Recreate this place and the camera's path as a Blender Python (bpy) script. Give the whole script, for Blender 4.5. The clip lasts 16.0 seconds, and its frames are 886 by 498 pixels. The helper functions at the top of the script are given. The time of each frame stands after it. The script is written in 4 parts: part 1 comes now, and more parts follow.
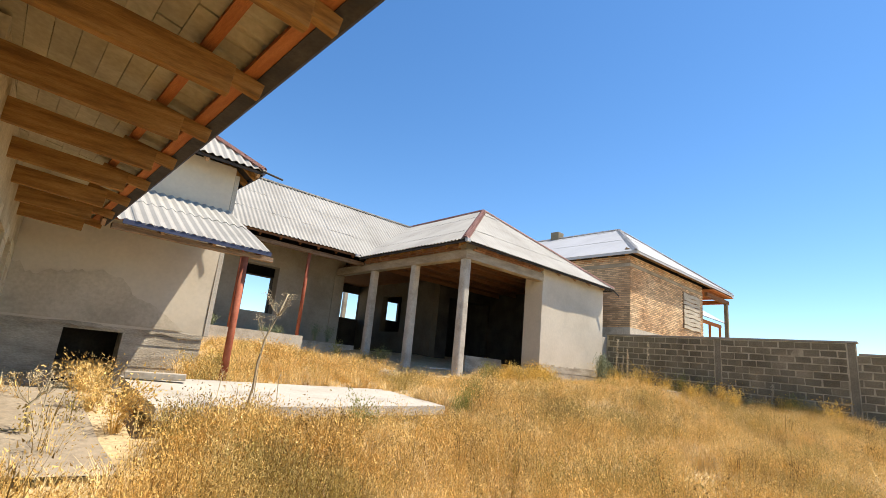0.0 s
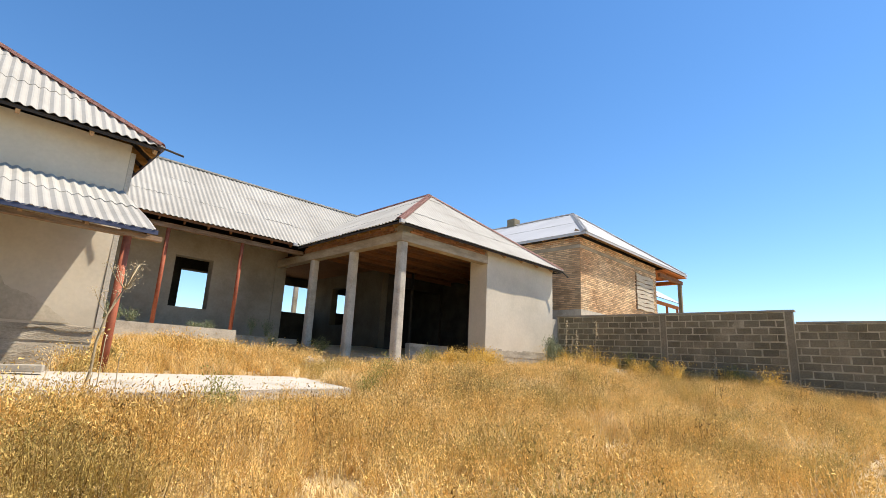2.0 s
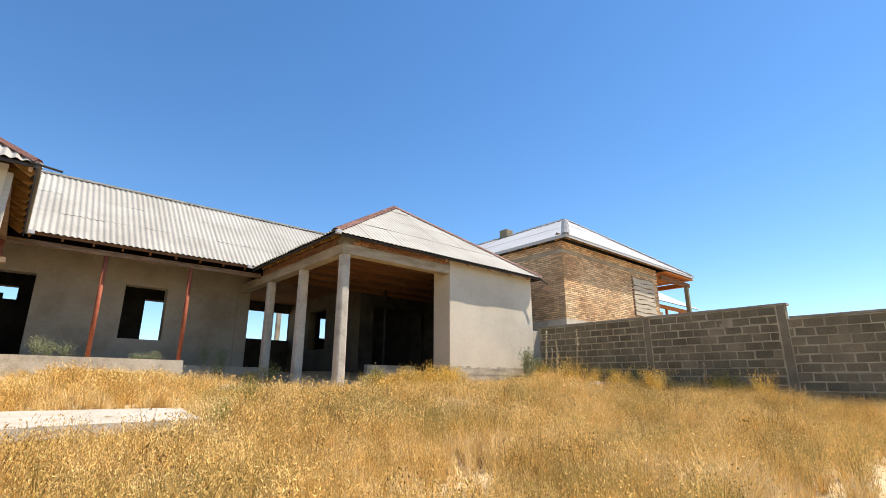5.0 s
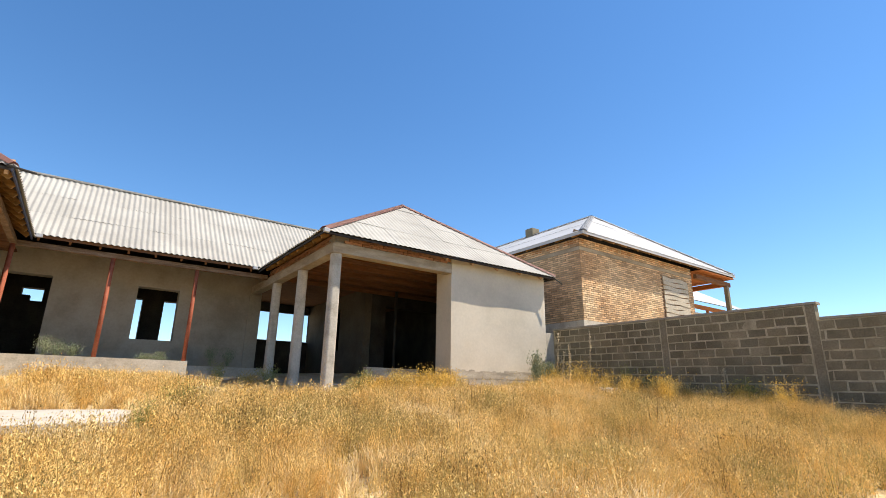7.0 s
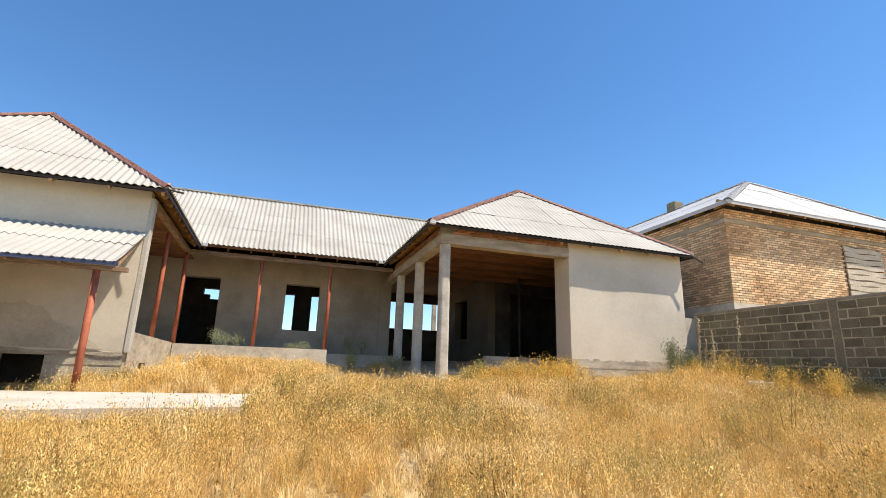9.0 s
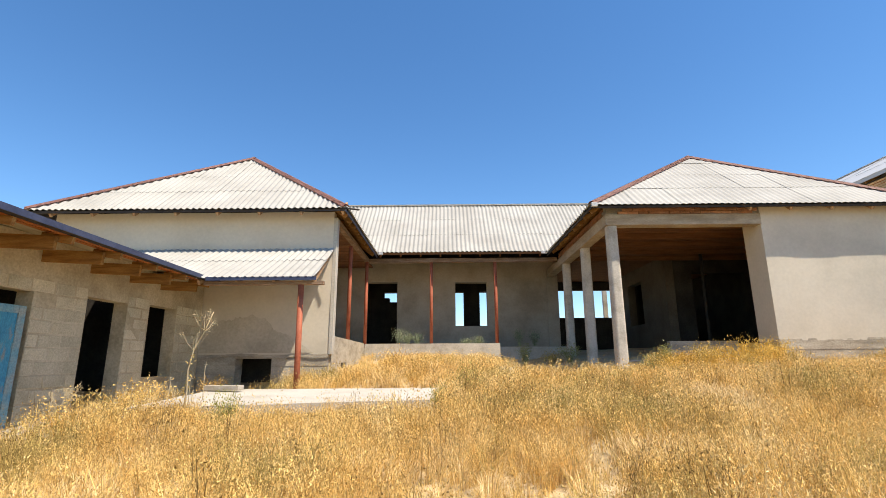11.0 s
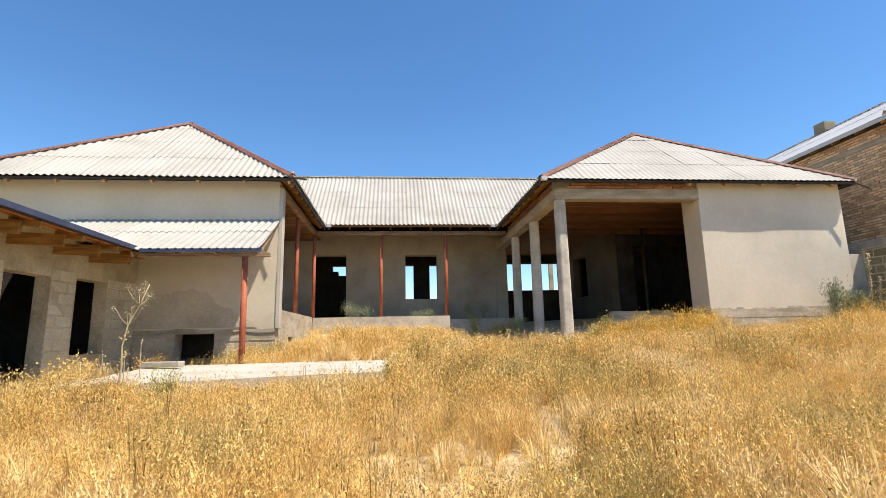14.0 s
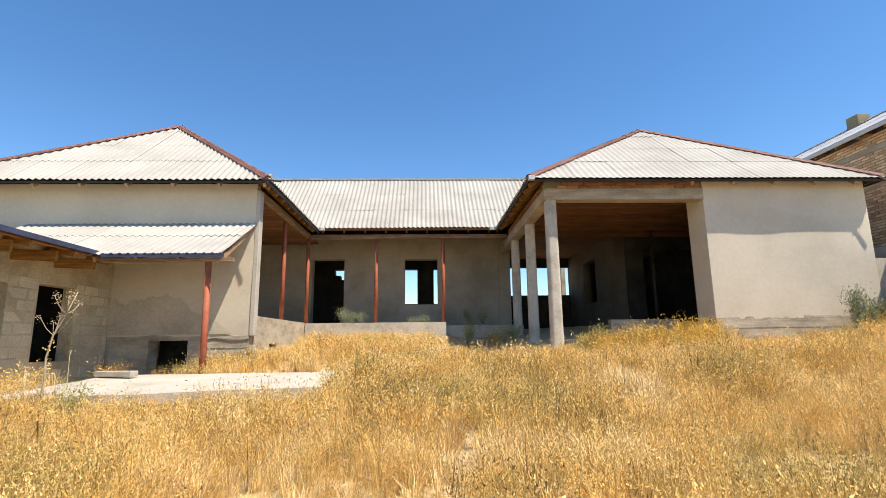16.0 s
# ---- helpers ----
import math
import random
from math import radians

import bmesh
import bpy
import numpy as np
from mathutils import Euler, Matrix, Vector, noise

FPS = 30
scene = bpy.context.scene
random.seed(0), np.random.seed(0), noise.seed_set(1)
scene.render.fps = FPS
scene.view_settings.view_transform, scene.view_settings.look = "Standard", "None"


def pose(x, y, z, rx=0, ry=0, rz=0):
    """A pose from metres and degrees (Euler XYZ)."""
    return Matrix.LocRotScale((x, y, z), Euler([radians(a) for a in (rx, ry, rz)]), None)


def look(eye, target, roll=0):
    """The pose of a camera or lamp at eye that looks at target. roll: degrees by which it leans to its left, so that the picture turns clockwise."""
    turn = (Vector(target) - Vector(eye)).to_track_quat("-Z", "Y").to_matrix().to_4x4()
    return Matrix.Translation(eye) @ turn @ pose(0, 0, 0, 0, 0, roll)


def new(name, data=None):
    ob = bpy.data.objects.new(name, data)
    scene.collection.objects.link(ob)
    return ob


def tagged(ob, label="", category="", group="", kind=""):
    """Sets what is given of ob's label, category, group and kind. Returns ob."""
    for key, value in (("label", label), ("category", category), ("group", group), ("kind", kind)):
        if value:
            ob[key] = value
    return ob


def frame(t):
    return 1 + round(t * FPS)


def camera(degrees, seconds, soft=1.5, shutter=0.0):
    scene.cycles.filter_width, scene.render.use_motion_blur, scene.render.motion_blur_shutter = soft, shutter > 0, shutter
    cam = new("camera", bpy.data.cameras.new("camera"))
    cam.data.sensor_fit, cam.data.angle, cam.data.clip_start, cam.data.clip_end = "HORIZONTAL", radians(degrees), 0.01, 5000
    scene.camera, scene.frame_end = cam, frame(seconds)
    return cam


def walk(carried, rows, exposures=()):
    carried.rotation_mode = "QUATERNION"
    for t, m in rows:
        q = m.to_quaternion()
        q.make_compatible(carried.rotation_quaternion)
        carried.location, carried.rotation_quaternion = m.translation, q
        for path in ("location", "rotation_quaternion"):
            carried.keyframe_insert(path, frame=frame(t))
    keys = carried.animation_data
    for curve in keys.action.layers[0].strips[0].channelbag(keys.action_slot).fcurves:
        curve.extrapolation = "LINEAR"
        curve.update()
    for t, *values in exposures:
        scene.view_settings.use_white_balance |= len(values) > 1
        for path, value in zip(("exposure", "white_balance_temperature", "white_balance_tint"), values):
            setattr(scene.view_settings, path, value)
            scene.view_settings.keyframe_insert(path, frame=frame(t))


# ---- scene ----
cam = camera(83.8, 16.0, soft=0.85)
METRES, EYE, TILT, LEAN, TURN = 8.0, 1.5, 0.0, 0.0, -41.5
ROWS = [
    (0.0, 0.0, 0.0, 0.0, -1.3, 13.58, -5.4),
    (0.5, 0.031, 0.01, -0.0066, -2.23, 12.38, -5.19),
    (1.0, 0.0542, 0.0237, -0.0121, -4.02, 11.64, -4.48),
    (1.5, 0.0875, 0.0493, -0.018, -4.23, 12.07, -3.69),
    (2.0, 0.1364, 0.0746, -0.026, -3.85, 13.45, -2.75),
    (2.5, 0.1771, 0.0973, -0.0254, -3.64, 14.83, -2.02),
    (3.0, 0.2161, 0.1288, -0.0292, -2.79, 15.6, -1.07),
    (3.5, 0.2586, 0.1433, -0.031, -1.17, 15.68, -0.02),
    (4.0, 0.3123, 0.1586, -0.0279, -0.08, 15.65, 0.29),
    (4.5, 0.3634, 0.186, -0.0287, -0.27, 15.82, 0.08),
    (7.0, 0.5774, 0.294, -0.0228, 5.67, 16.19, -0.84),
    (7.5, 0.6182, 0.3149, -0.0173, 7.43, 15.88, -1.2),
    (8.0, 0.6383, 0.3382, -0.0163, 10.38, 15.47, -1.59),
    (8.5, 0.6595, 0.3464, -0.0113, 16.09, 14.79, -1.72),
    (9.0, 0.6817, 0.351, -0.0084, 22.76, 14.24, -1.73),
    (9.5, 0.6888, 0.3511, -0.0075, 30.41, 14.41, -1.69),
    (10.0, 0.685, 0.3501, -0.0074, 38.34, 14.72, -1.44),
    (12.5, 0.6569, 0.3454, -0.0103, 43.07, 10.16, 0.86),
    (13.0, 0.6526, 0.3464, -0.0103, 41.16, 10.37, 1.11),
    (13.5, 0.6522, 0.3442, -0.0093, 38.85, 10.53, 1.52),
    (14.0, 0.6608, 0.3523, -0.012, 36.22, 10.04, 1.22),
    (14.5, 0.6839, 0.3862, -0.0181, 35.03, 9.97, 0.43),
    (15.0, 0.7077, 0.4229, -0.005, 35.43, 10.02, -0.14),
    (15.5, 0.7149, 0.4657, -0.0038, 37.29, 10.12, 0.26),
    (16.0, 0.7261, 0.4941, 0.0027, 39.67, 10.42, 0.69),
]
walk(cam, [(t, pose(0, 0, EYE, TILT, LEAN, TURN) @ pose(METRES * x, METRES * y, METRES * z, 90 + pitch, roll, yaw)) for t, x, y, z, yaw, pitch, roll in ROWS])

# ---- light ----
SUN_WAY = Vector((0.45, -0.305, 1.0)).normalized()
world = bpy.data.worlds.new("sky")
scene.world = world
world.use_nodes = True
wn, wl = world.node_tree.nodes, world.node_tree.links
sky = wn.new("ShaderNodeTexSky")
sky.sky_type, sky.sun_disc = "NISHITA", False
sky.sun_elevation = math.asin(SUN_WAY.z)
sky.sun_rotation = math.atan2(SUN_WAY.x, SUN_WAY.y)
sky.altitude, sky.air_density, sky.dust_density, sky.ozone_density = 900, 1.0, 0.15, 1.7
deepen = wn.new("ShaderNodeHueSaturation")
deepen.inputs["Saturation"].default_value = 1.23
wl.new(sky.outputs[0], deepen.inputs["Color"])
wl.new(deepen.outputs[0], wn["Background"].inputs[0])
wn["Background"].inputs[1].default_value = 0.133
sun_data = bpy.data.lights.new("sun", "SUN")
sun_data.energy, sun_data.angle, sun_data.color = 5.0, radians(0.55), (1.0, 0.885, 0.73)
sun = new("sun", sun_data)
sun.matrix_world = look(SUN_WAY * 60, (0, 0, 0))
scene.view_settings.exposure = 0.67


# ---- materials ----
def surface(name, colors, scale=1.5, fine=30.0, rough=0.85, bump=0.25, metal=0.0, vary=0.0, by="", stretch=(1, 1, 1),
            contrast=0.25, depth=0.01, shine=0.0):
    """Two scales of noise over world places: a ramp of colours, then fine grain, and relief."""
    m = bpy.data.materials.new(name)
    m.use_nodes = True
    n, l = m.node_tree.nodes, m.node_tree.links
    bsdf = n["Principled BSDF"]
    geo = n.new("ShaderNodeNewGeometry")
    mp = n.new("ShaderNodeMapping")
    mp.inputs["Scale"].default_value = stretch
    l.new(geo.outputs["Position"], mp.inputs[0])
    big = n.new("ShaderNodeTexNoise")
    big.inputs["Scale"].default_value, big.inputs["Detail"].default_value, big.inputs["Roughness"].default_value = scale, 6, 0.6
    l.new(mp.outputs[0], big.inputs["Vector"])
    ramp = n.new("ShaderNodeValToRGB")
    el = ramp.color_ramp.elements
    el[0].position, el[1].position = 0.33, 0.67
    el[0].color, el[1].color = (*colors[0], 1), (*colors[-1], 1)
    for i, c in enumerate(colors[1:-1]):
        e = el.new(0.33 + 0.34 * (i + 1) / (len(colors) - 1))
        e.color = (*c, 1)
    l.new(big.outputs[0], ramp.inputs[0])
    small = n.new("ShaderNodeTexNoise")
    small.inputs["Scale"].default_value, small.inputs["Detail"].default_value = fine, 5
    l.new(mp.outputs[0], small.inputs["Vector"])
    val = n.new("ShaderNodeMapRange")
    val.inputs[1].default_value, val.inputs[2].default_value = 0.25, 0.75
    val.inputs[3].default_value, val.inputs[4].default_value = 1 - contrast, 1 + contrast
    l.new(small.outputs[0], val.inputs[0])
    hsv = n.new("ShaderNodeHueSaturation")
    l.new(ramp.outputs[0], hsv.inputs["Color"])
    if by:
        src = n.new("ShaderNodeObjectInfo").outputs["Random"] if by == "object" else geo.outputs["Random Per Island"]
        rnd = n.new("ShaderNodeMapRange")
        rnd.inputs[3].default_value, rnd.inputs[4].default_value = 1 - vary, 1 + vary
        l.new(src, rnd.inputs[0])
        mul = n.new("ShaderNodeMath")
        mul.operation = "MULTIPLY"
        l.new(rnd.outputs[0], mul.inputs[0])
        l.new(val.outputs[0], mul.inputs[1])
        l.new(mul.outputs[0], hsv.inputs["Value"])
    else:
        l.new(val.outputs[0], hsv.inputs["Value"])
    l.new(hsv.outputs[0], bsdf.inputs["Base Color"])
    bsdf.inputs["Roughness"].default_value = rough
    bsdf.inputs["Metallic"].default_value = metal
    bsdf.inputs["Specular IOR Level"].default_value = 0.25
    if bump:
        bp = n.new("ShaderNodeBump")
        bp.inputs["Strength"].default_value, bp.inputs["Distance"].default_value = bump, depth
        add = n.new("ShaderNodeMath")
        l.new(big.outputs[0], add.inputs[0])
        l.new(small.outputs[0], add.inputs[1])
        l.new(add.outputs[0], bp.inputs["Height"])
        l.new(bp.outputs[0], bsdf.inputs["Normal"])
    if shine:
        out = n["Material Output"]
        tr = n.new("ShaderNodeBsdfTranslucent")
        l.new(hsv.outputs[0], tr.inputs[0])
        mix = n.new("ShaderNodeMixShader")
        mix.inputs[0].default_value = shine
        l.new(bsdf.outputs[0], mix.inputs[1])
        l.new(tr.outputs[0], mix.inputs[2])
        l.new(mix.outputs[0], out.inputs[0])
    return m


PLASTER = surface("cement_plaster", [(0.51, 0.452, 0.353), (0.57, 0.507, 0.4), (0.6, 0.535, 0.425), (0.62, 0.555, 0.44)], 0.55, 16, 0.9, 0.08, contrast=0.05)
PLINTH = surface("rough_plinth", [(0.27, 0.235, 0.178), (0.4, 0.35, 0.27), (0.5, 0.443, 0.35)], 1.6, 25, 0.95, 0.6, contrast=0.2, stretch=(1, 1, 3), depth=0.02)
DAMP = surface("damp_plaster", [(0.41, 0.355, 0.268), (0.48, 0.42, 0.322), (0.54, 0.478, 0.372)], 1.5, 18, 0.9, 0.25, contrast=0.12)
CONCRETE = surface("cast_concrete", [(0.36, 0.315, 0.25), (0.485, 0.44, 0.36), (0.55, 0.5, 0.415)], 2.2, 26, 0.92, 0.3, contrast=0.14)
SLAB = surface("dusty_concrete", [(0.36, 0.33, 0.27), (0.45, 0.415, 0.35), (0.49, 0.45, 0.39)], 1.3, 28, 0.95, 0.35, contrast=0.14)
SHEET = surface("corrugated_cement", [(0.32, 0.307, 0.275), (0.37, 0.357, 0.323), (0.4, 0.388, 0.354)], 0.8, 18, 0.8, 0.12, contrast=0.06, vary=0.05, by="object")
SHEET_UNDER = surface("weathered_cement_sheet", [(0.29, 0.237, 0.145), (0.39, 0.328, 0.208), (0.47, 0.4, 0.262)], 1.4, 24, 0.9, 0.2, contrast=0.15, vary=0.08, by="object")
METAL_WHITE = surface("white_metal_roof", [(0.43, 0.43, 0.425), (0.48, 0.48, 0.475)], 0.6, 12, 0.5, 0.03, contrast=0.03)
CAP = surface("brown_ridge_metal", [(0.3, 0.155, 0.125), (0.37, 0.2, 0.165)], 2.0, 30, 0.6, 0.1, contrast=0.15)
DRIP = surface("blue_grey_drip_metal", [(0.035, 0.043, 0.08), (0.06, 0.07, 0.12)], 3.0, 30, 0.5, 0.1, contrast=0.15)
TAR = surface("dark_felt_edge", [(0.03, 0.026, 0.024), (0.06, 0.05, 0.044)], 4.0, 40, 0.8, 0.2, contrast=0.3)
WOOD = surface("weathered_plank", [(0.17, 0.08, 0.02), (0.27, 0.135, 0.036), (0.35, 0.19, 0.06)], 2.2, 26, 0.85, 0.35, vary=0.2, by="island", stretch=(1, 7, 9), contrast=0.22, depth=0.006)
WOOD_Y = surface("weathered_plank_y", [(0.3, 0.18, 0.09), (0.42, 0.26, 0.14), (0.5, 0.335, 0.19)], 2.2, 26, 0.85, 0.35, vary=0.2, by="island", stretch=(7, 1, 9), contrast=0.22, depth=0.006)
WOOD_GREY = surface("grey_brown_beam", [(0.17, 0.105, 0.06), (0.26, 0.175, 0.11), (0.34, 0.245, 0.165)], 2.2, 26, 0.9, 0.4, vary=0.2, by="object", stretch=(1, 1, 9), contrast=0.25)
WOOD_RED = surface("red_stained_batten", [(0.34, 0.11, 0.03), (0.46, 0.17, 0.05)], 3.0, 30, 0.85, 0.3, vary=0.15, by="island", stretch=(8, 1, 8), contrast=0.2)
WOOD_DARK = surface("dark_ceiling_board", [(0.15, 0.068, 0.03), (0.24, 0.115, 0.052)], 2.0, 26, 0.85, 0.3, vary=0.25, by="island", stretch=(1, 7, 9), contrast=0.22)
RUST = surface("red_primer_pipe", [(0.27, 0.07, 0.034), (0.37, 0.108, 0.055), (0.42, 0.14, 0.075)], 3.5, 30, 0.65, 0.15, contrast=0.15)
BLOCK = surface("cinder_block", [(0.145, 0.121, 0.075), (0.195, 0.164, 0.104), (0.25, 0.213, 0.139)], 1.2, 45, 0.95, 0.8, vary=0.2, by="object", contrast=0.25, depth=0.012)
# Near-black base colour paints the dimness of rooms, cellar and shed interior.
INNER_SHADE = surface("inner_shade_masonry", [(0.035, 0.03, 0.025), (0.055, 0.047, 0.04), (0.075, 0.065, 0.054)], 1.6, 20, 0.95, 0.5, contrast=0.25)
PILLAR = surface("grey_cast_pillar", [(0.18, 0.152, 0.1), (0.26, 0.223, 0.15)], 2.0, 30, 0.95, 0.5, contrast=0.25)
MORTAR = surface("mortar", [(0.26, 0.23, 0.18), (0.36, 0.325, 0.26)], 2.0, 40, 0.95, 0.5, contrast=0.2)
# Plaster darkened for the shade under the terrace roof, put into the base colour.
SHADE_RENDER = surface("shade_toned_render", [(0.26, 0.222, 0.165), (0.345, 0.3, 0.23), (0.39, 0.342, 0.265)], 0.8, 16, 0.92, 0.12, contrast=0.08)
MORTAR_GREY = surface("thick_grey_mortar", [(0.27, 0.228, 0.147), (0.4, 0.344, 0.232), (0.49, 0.427, 0.297)], 2.0, 40, 0.95, 0.5, contrast=0.18)
CAST_BEAM = surface("board_marked_beam", [(0.28, 0.225, 0.155), (0.36, 0.295, 0.21), (0.43, 0.365, 0.27)], 1.6, 22, 0.92, 0.4, contrast=0.18, stretch=(1, 1, 4))
MORTAR_PALE = surface("brown_brick_mortar", [(0.26, 0.185, 0.115), (0.38, 0.29, 0.195)], 2.0, 40, 0.95, 0.4, contrast=0.15)
# Corridor plaster with the porch's shade mixed into its brown.
PORCH_SHADE = surface("porch_shade_render", [(0.1, 0.083, 0.06), (0.13, 0.109, 0.08), (0.16, 0.135, 0.1)], 0.9, 18, 0.95, 0.4, contrast=0.15)
BLOCK_S = surface("pale_block", [(0.45, 0.39, 0.262), (0.54, 0.47, 0.322), (0.62, 0.545, 0.385)], 1.8, 40, 0.95, 0.6, vary=0.12, by="object", contrast=0.2, depth=0.012)
MORTAR_S = surface("smeared_mortar", [(0.34, 0.275, 0.175), (0.48, 0.4, 0.265), (0.6, 0.515, 0.36)], 1.2, 25, 0.95, 0.6, contrast=0.18, depth=0.015)
BRICK = surface("yellow_brick", [(0.45, 0.27, 0.142), (0.6, 0.408, 0.235), (0.7, 0.525, 0.33)], 0.7, 30, 0.92, 0.4, vary=0.34, by="island", contrast=0.2)
BRICK_O = surface("yellow_brick_single", [(0.45, 0.27, 0.142), (0.6, 0.408, 0.235), (0.7, 0.525, 0.33)], 0.7, 30, 0.92, 0.4, vary=0.34, by="object", contrast=0.2)
RED_BRICK = surface("red_brick", [(0.29, 0.13, 0.065), (0.42, 0.225, 0.125)], 1.5, 30, 0.92, 0.4, vary=0.25, by="object", contrast=0.2)
BLUE = surface("flaking_blue_paint", [(0.035, 0.19, 0.33), (0.06, 0.28, 0.43), (0.08, 0.33, 0.47), (0.26, 0.3, 0.28)], 3.0, 35, 0.6, 0.35, contrast=0.25, stretch=(1, 3, 1))
BLUE_PALE = surface("worn_sunlit_blue_frame", [(0.1, 0.3, 0.4), (0.22, 0.38, 0.42), (0.34, 0.38, 0.34)], 4.0, 35, 0.7, 0.35, contrast=0.25)
IRON = surface("dark_iron", [(0.03, 0.028, 0.026), (0.06, 0.05, 0.04)], 5, 40, 0.6, 0.2)
GREY_BOARD = surface("grey_boards", [(0.46, 0.41, 0.32), (0.6, 0.53, 0.42)], 2, 25, 0.9, 0.3, vary=0.3, by="island")
SOIL = surface("dry_soil", [(0.42, 0.31, 0.16), (0.5, 0.385, 0.22), (0.56, 0.45, 0.29)], 0.8, 14, 0.95, 0.8, contrast=0.25, depth=0.03)
DUST = surface("pale_dirt", [(0.26, 0.215, 0.155), (0.33, 0.28, 0.205)], 1.2, 14, 0.95, 0.7, contrast=0.2, depth=0.03)
WEED = surface("dry_weed", [(0.52, 0.345, 0.12), (0.69, 0.455, 0.145), (0.76, 0.54, 0.205), (0.78, 0.6, 0.29)], 1.6, 9, 0.95, 0, vary=0.24, by="island", contrast=0.34, shine=0.19)
WEED_GOLD = surface("golden_weed", [(0.56, 0.35, 0.07), (0.7, 0.47, 0.11), (0.76, 0.56, 0.17)], 1.6, 9, 0.95, 0, vary=0.2, by="island", contrast=0.3, shine=0.24)
WEED_OLIVE = surface("olive_weed", [(0.3, 0.25, 0.075), (0.46, 0.345, 0.11), (0.57, 0.41, 0.145)], 1.1, 6, 0.8, 0, vary=0.35, by="island", contrast=0.2, shine=0.18)
LEAF = surface("grey_green_leaf", [(0.25, 0.25, 0.085), (0.36, 0.35, 0.14)], 2.0, 8, 0.75, 0, vary=0.3, by="island", contrast=0.2, shine=0.18)
GREEN_LEAF = surface("yellow_green_leaf", [(0.22, 0.235, 0.055), (0.37, 0.355, 0.1)], 3.0, 8, 0.75, 0, vary=0.35, by="island", contrast=0.2, shine=0.2)
WORMWOOD = surface("silver_grey_leaf", [(0.2, 0.23, 0.13), (0.31, 0.33, 0.2)], 2.0, 8, 0.8, 0, vary=0.3, by="island", contrast=0.2, shine=0.15)
WEED_BROWN = surface("brown_weed", [(0.16, 0.105, 0.035), (0.27, 0.18, 0.06), (0.36, 0.25, 0.09)], 1.6, 9, 0.9, 0, vary=0.3, by="island", contrast=0.3, shine=0.12)
STRAW = surface("pale_dry_stalk", [(0.7, 0.52, 0.24), (0.82, 0.65, 0.36)], 3.0, 20, 0.8, 0, vary=0.2, by="island", contrast=0.2, shine=0.1)
HUSK = surface("bleached_stalk", [(0.4, 0.32, 0.19), (0.54, 0.45, 0.29)], 3.0, 20, 0.8, 0, contrast=0.2, shine=0.1)
RUBBLE = surface("pale_rubble", [(0.3, 0.28, 0.24), (0.42, 0.4, 0.35)], 2.0, 20, 0.95, 0.6)
LAMP_GREY = surface("galvanised", [(0.4, 0.41, 0.42), (0.5, 0.5, 0.5)], 3, 20, 0.5, 0.1)

# ---- builders ----
ORIGIN = {}


def thing(name, base, label, category, group="", kind=""):
    ob = new(name)
    ob.location = base
    ORIGIN[ob.name] = Vector(base)
    ob.empty_display_size = 0.2
    return tagged(ob, label, category, group, kind)


def under(ob, parent):
    ob.parent = parent
    ob.matrix_parent_inverse = Matrix.Translation(-ORIGIN.get(parent.name, Vector()))
    return ob


def part(name, bm, material, parent, label="", smooth=False):
    me = bpy.data.meshes.new(name)
    bm.to_mesh(me)
    bm.free()
    me.materials.append(material)
    if smooth:
        me.polygons.foreach_set("use_smooth", [True] * len(me.polygons))
    ob = new(name, me)
    if parent:
        under(ob, parent)
    return tagged(ob, label)


def raw(name, verts, faces, material, parent=None, label="", smooth=False):
    me = bpy.data.meshes.new(name)
    me.from_pydata([tuple(v) for v in verts], [], [tuple(f) for f in faces])
    me.materials.append(material)
    if smooth:
        me.polygons.foreach_set("use_smooth", [True] * len(me.polygons))
    ob = new(name, me)
    if parent:
        under(ob, parent)
    return tagged(ob, label)


def hexa(bm, pts):
    """A solid of eight corners: four below, four above, both anticlockwise."""
    v = [bm.verts.new(p) for p in pts]
    for f in ((3, 2, 1, 0), (4, 5, 6, 7), (0, 1, 5, 4), (1, 2, 6, 5), (2, 3, 7, 6), (3, 0, 4, 7)):
        bm.faces.new([v[i] for i in f])
    return v


def box(bm, x0, y0, z0, x1, y1, z1):
    return hexa(bm, [(x0, y0, z0), (x1, y0, z0), (x1, y1, z0), (x0, y1, z0), (x0, y0, z1), (x1, y0, z1), (x1, y1, z1), (x0, y1, z1)])


def beam(bm, p, q, w, h, up=(0, 0, 1)):
    """A plank from p to q, w wide and h high about that line."""
    p, q = Vector(p), Vector(q)
    d = (q - p).normalized()
    s = d.cross(Vector(up)).normalized() * w / 2
    u = s.cross(d).normalized() * h / 2
    return hexa(bm, [p - s - u, p + s - u, q + s - u, q - s - u, p - s + u, p + s + u, q + s + u, q - s + u])


def bevel(bm, width, segments=2):
    bmesh.ops.bevel(bm, geom=bm.edges[:], offset=width, segments=segments, affect="EDGES", profile=0.6)


def one(name, material, parent, label, shape, *args, soft=0.0):
    bm = bmesh.new()
    shape(bm, *args)
    if soft:
        bevel(bm, soft)
    return part(name, bm, material, parent, label)


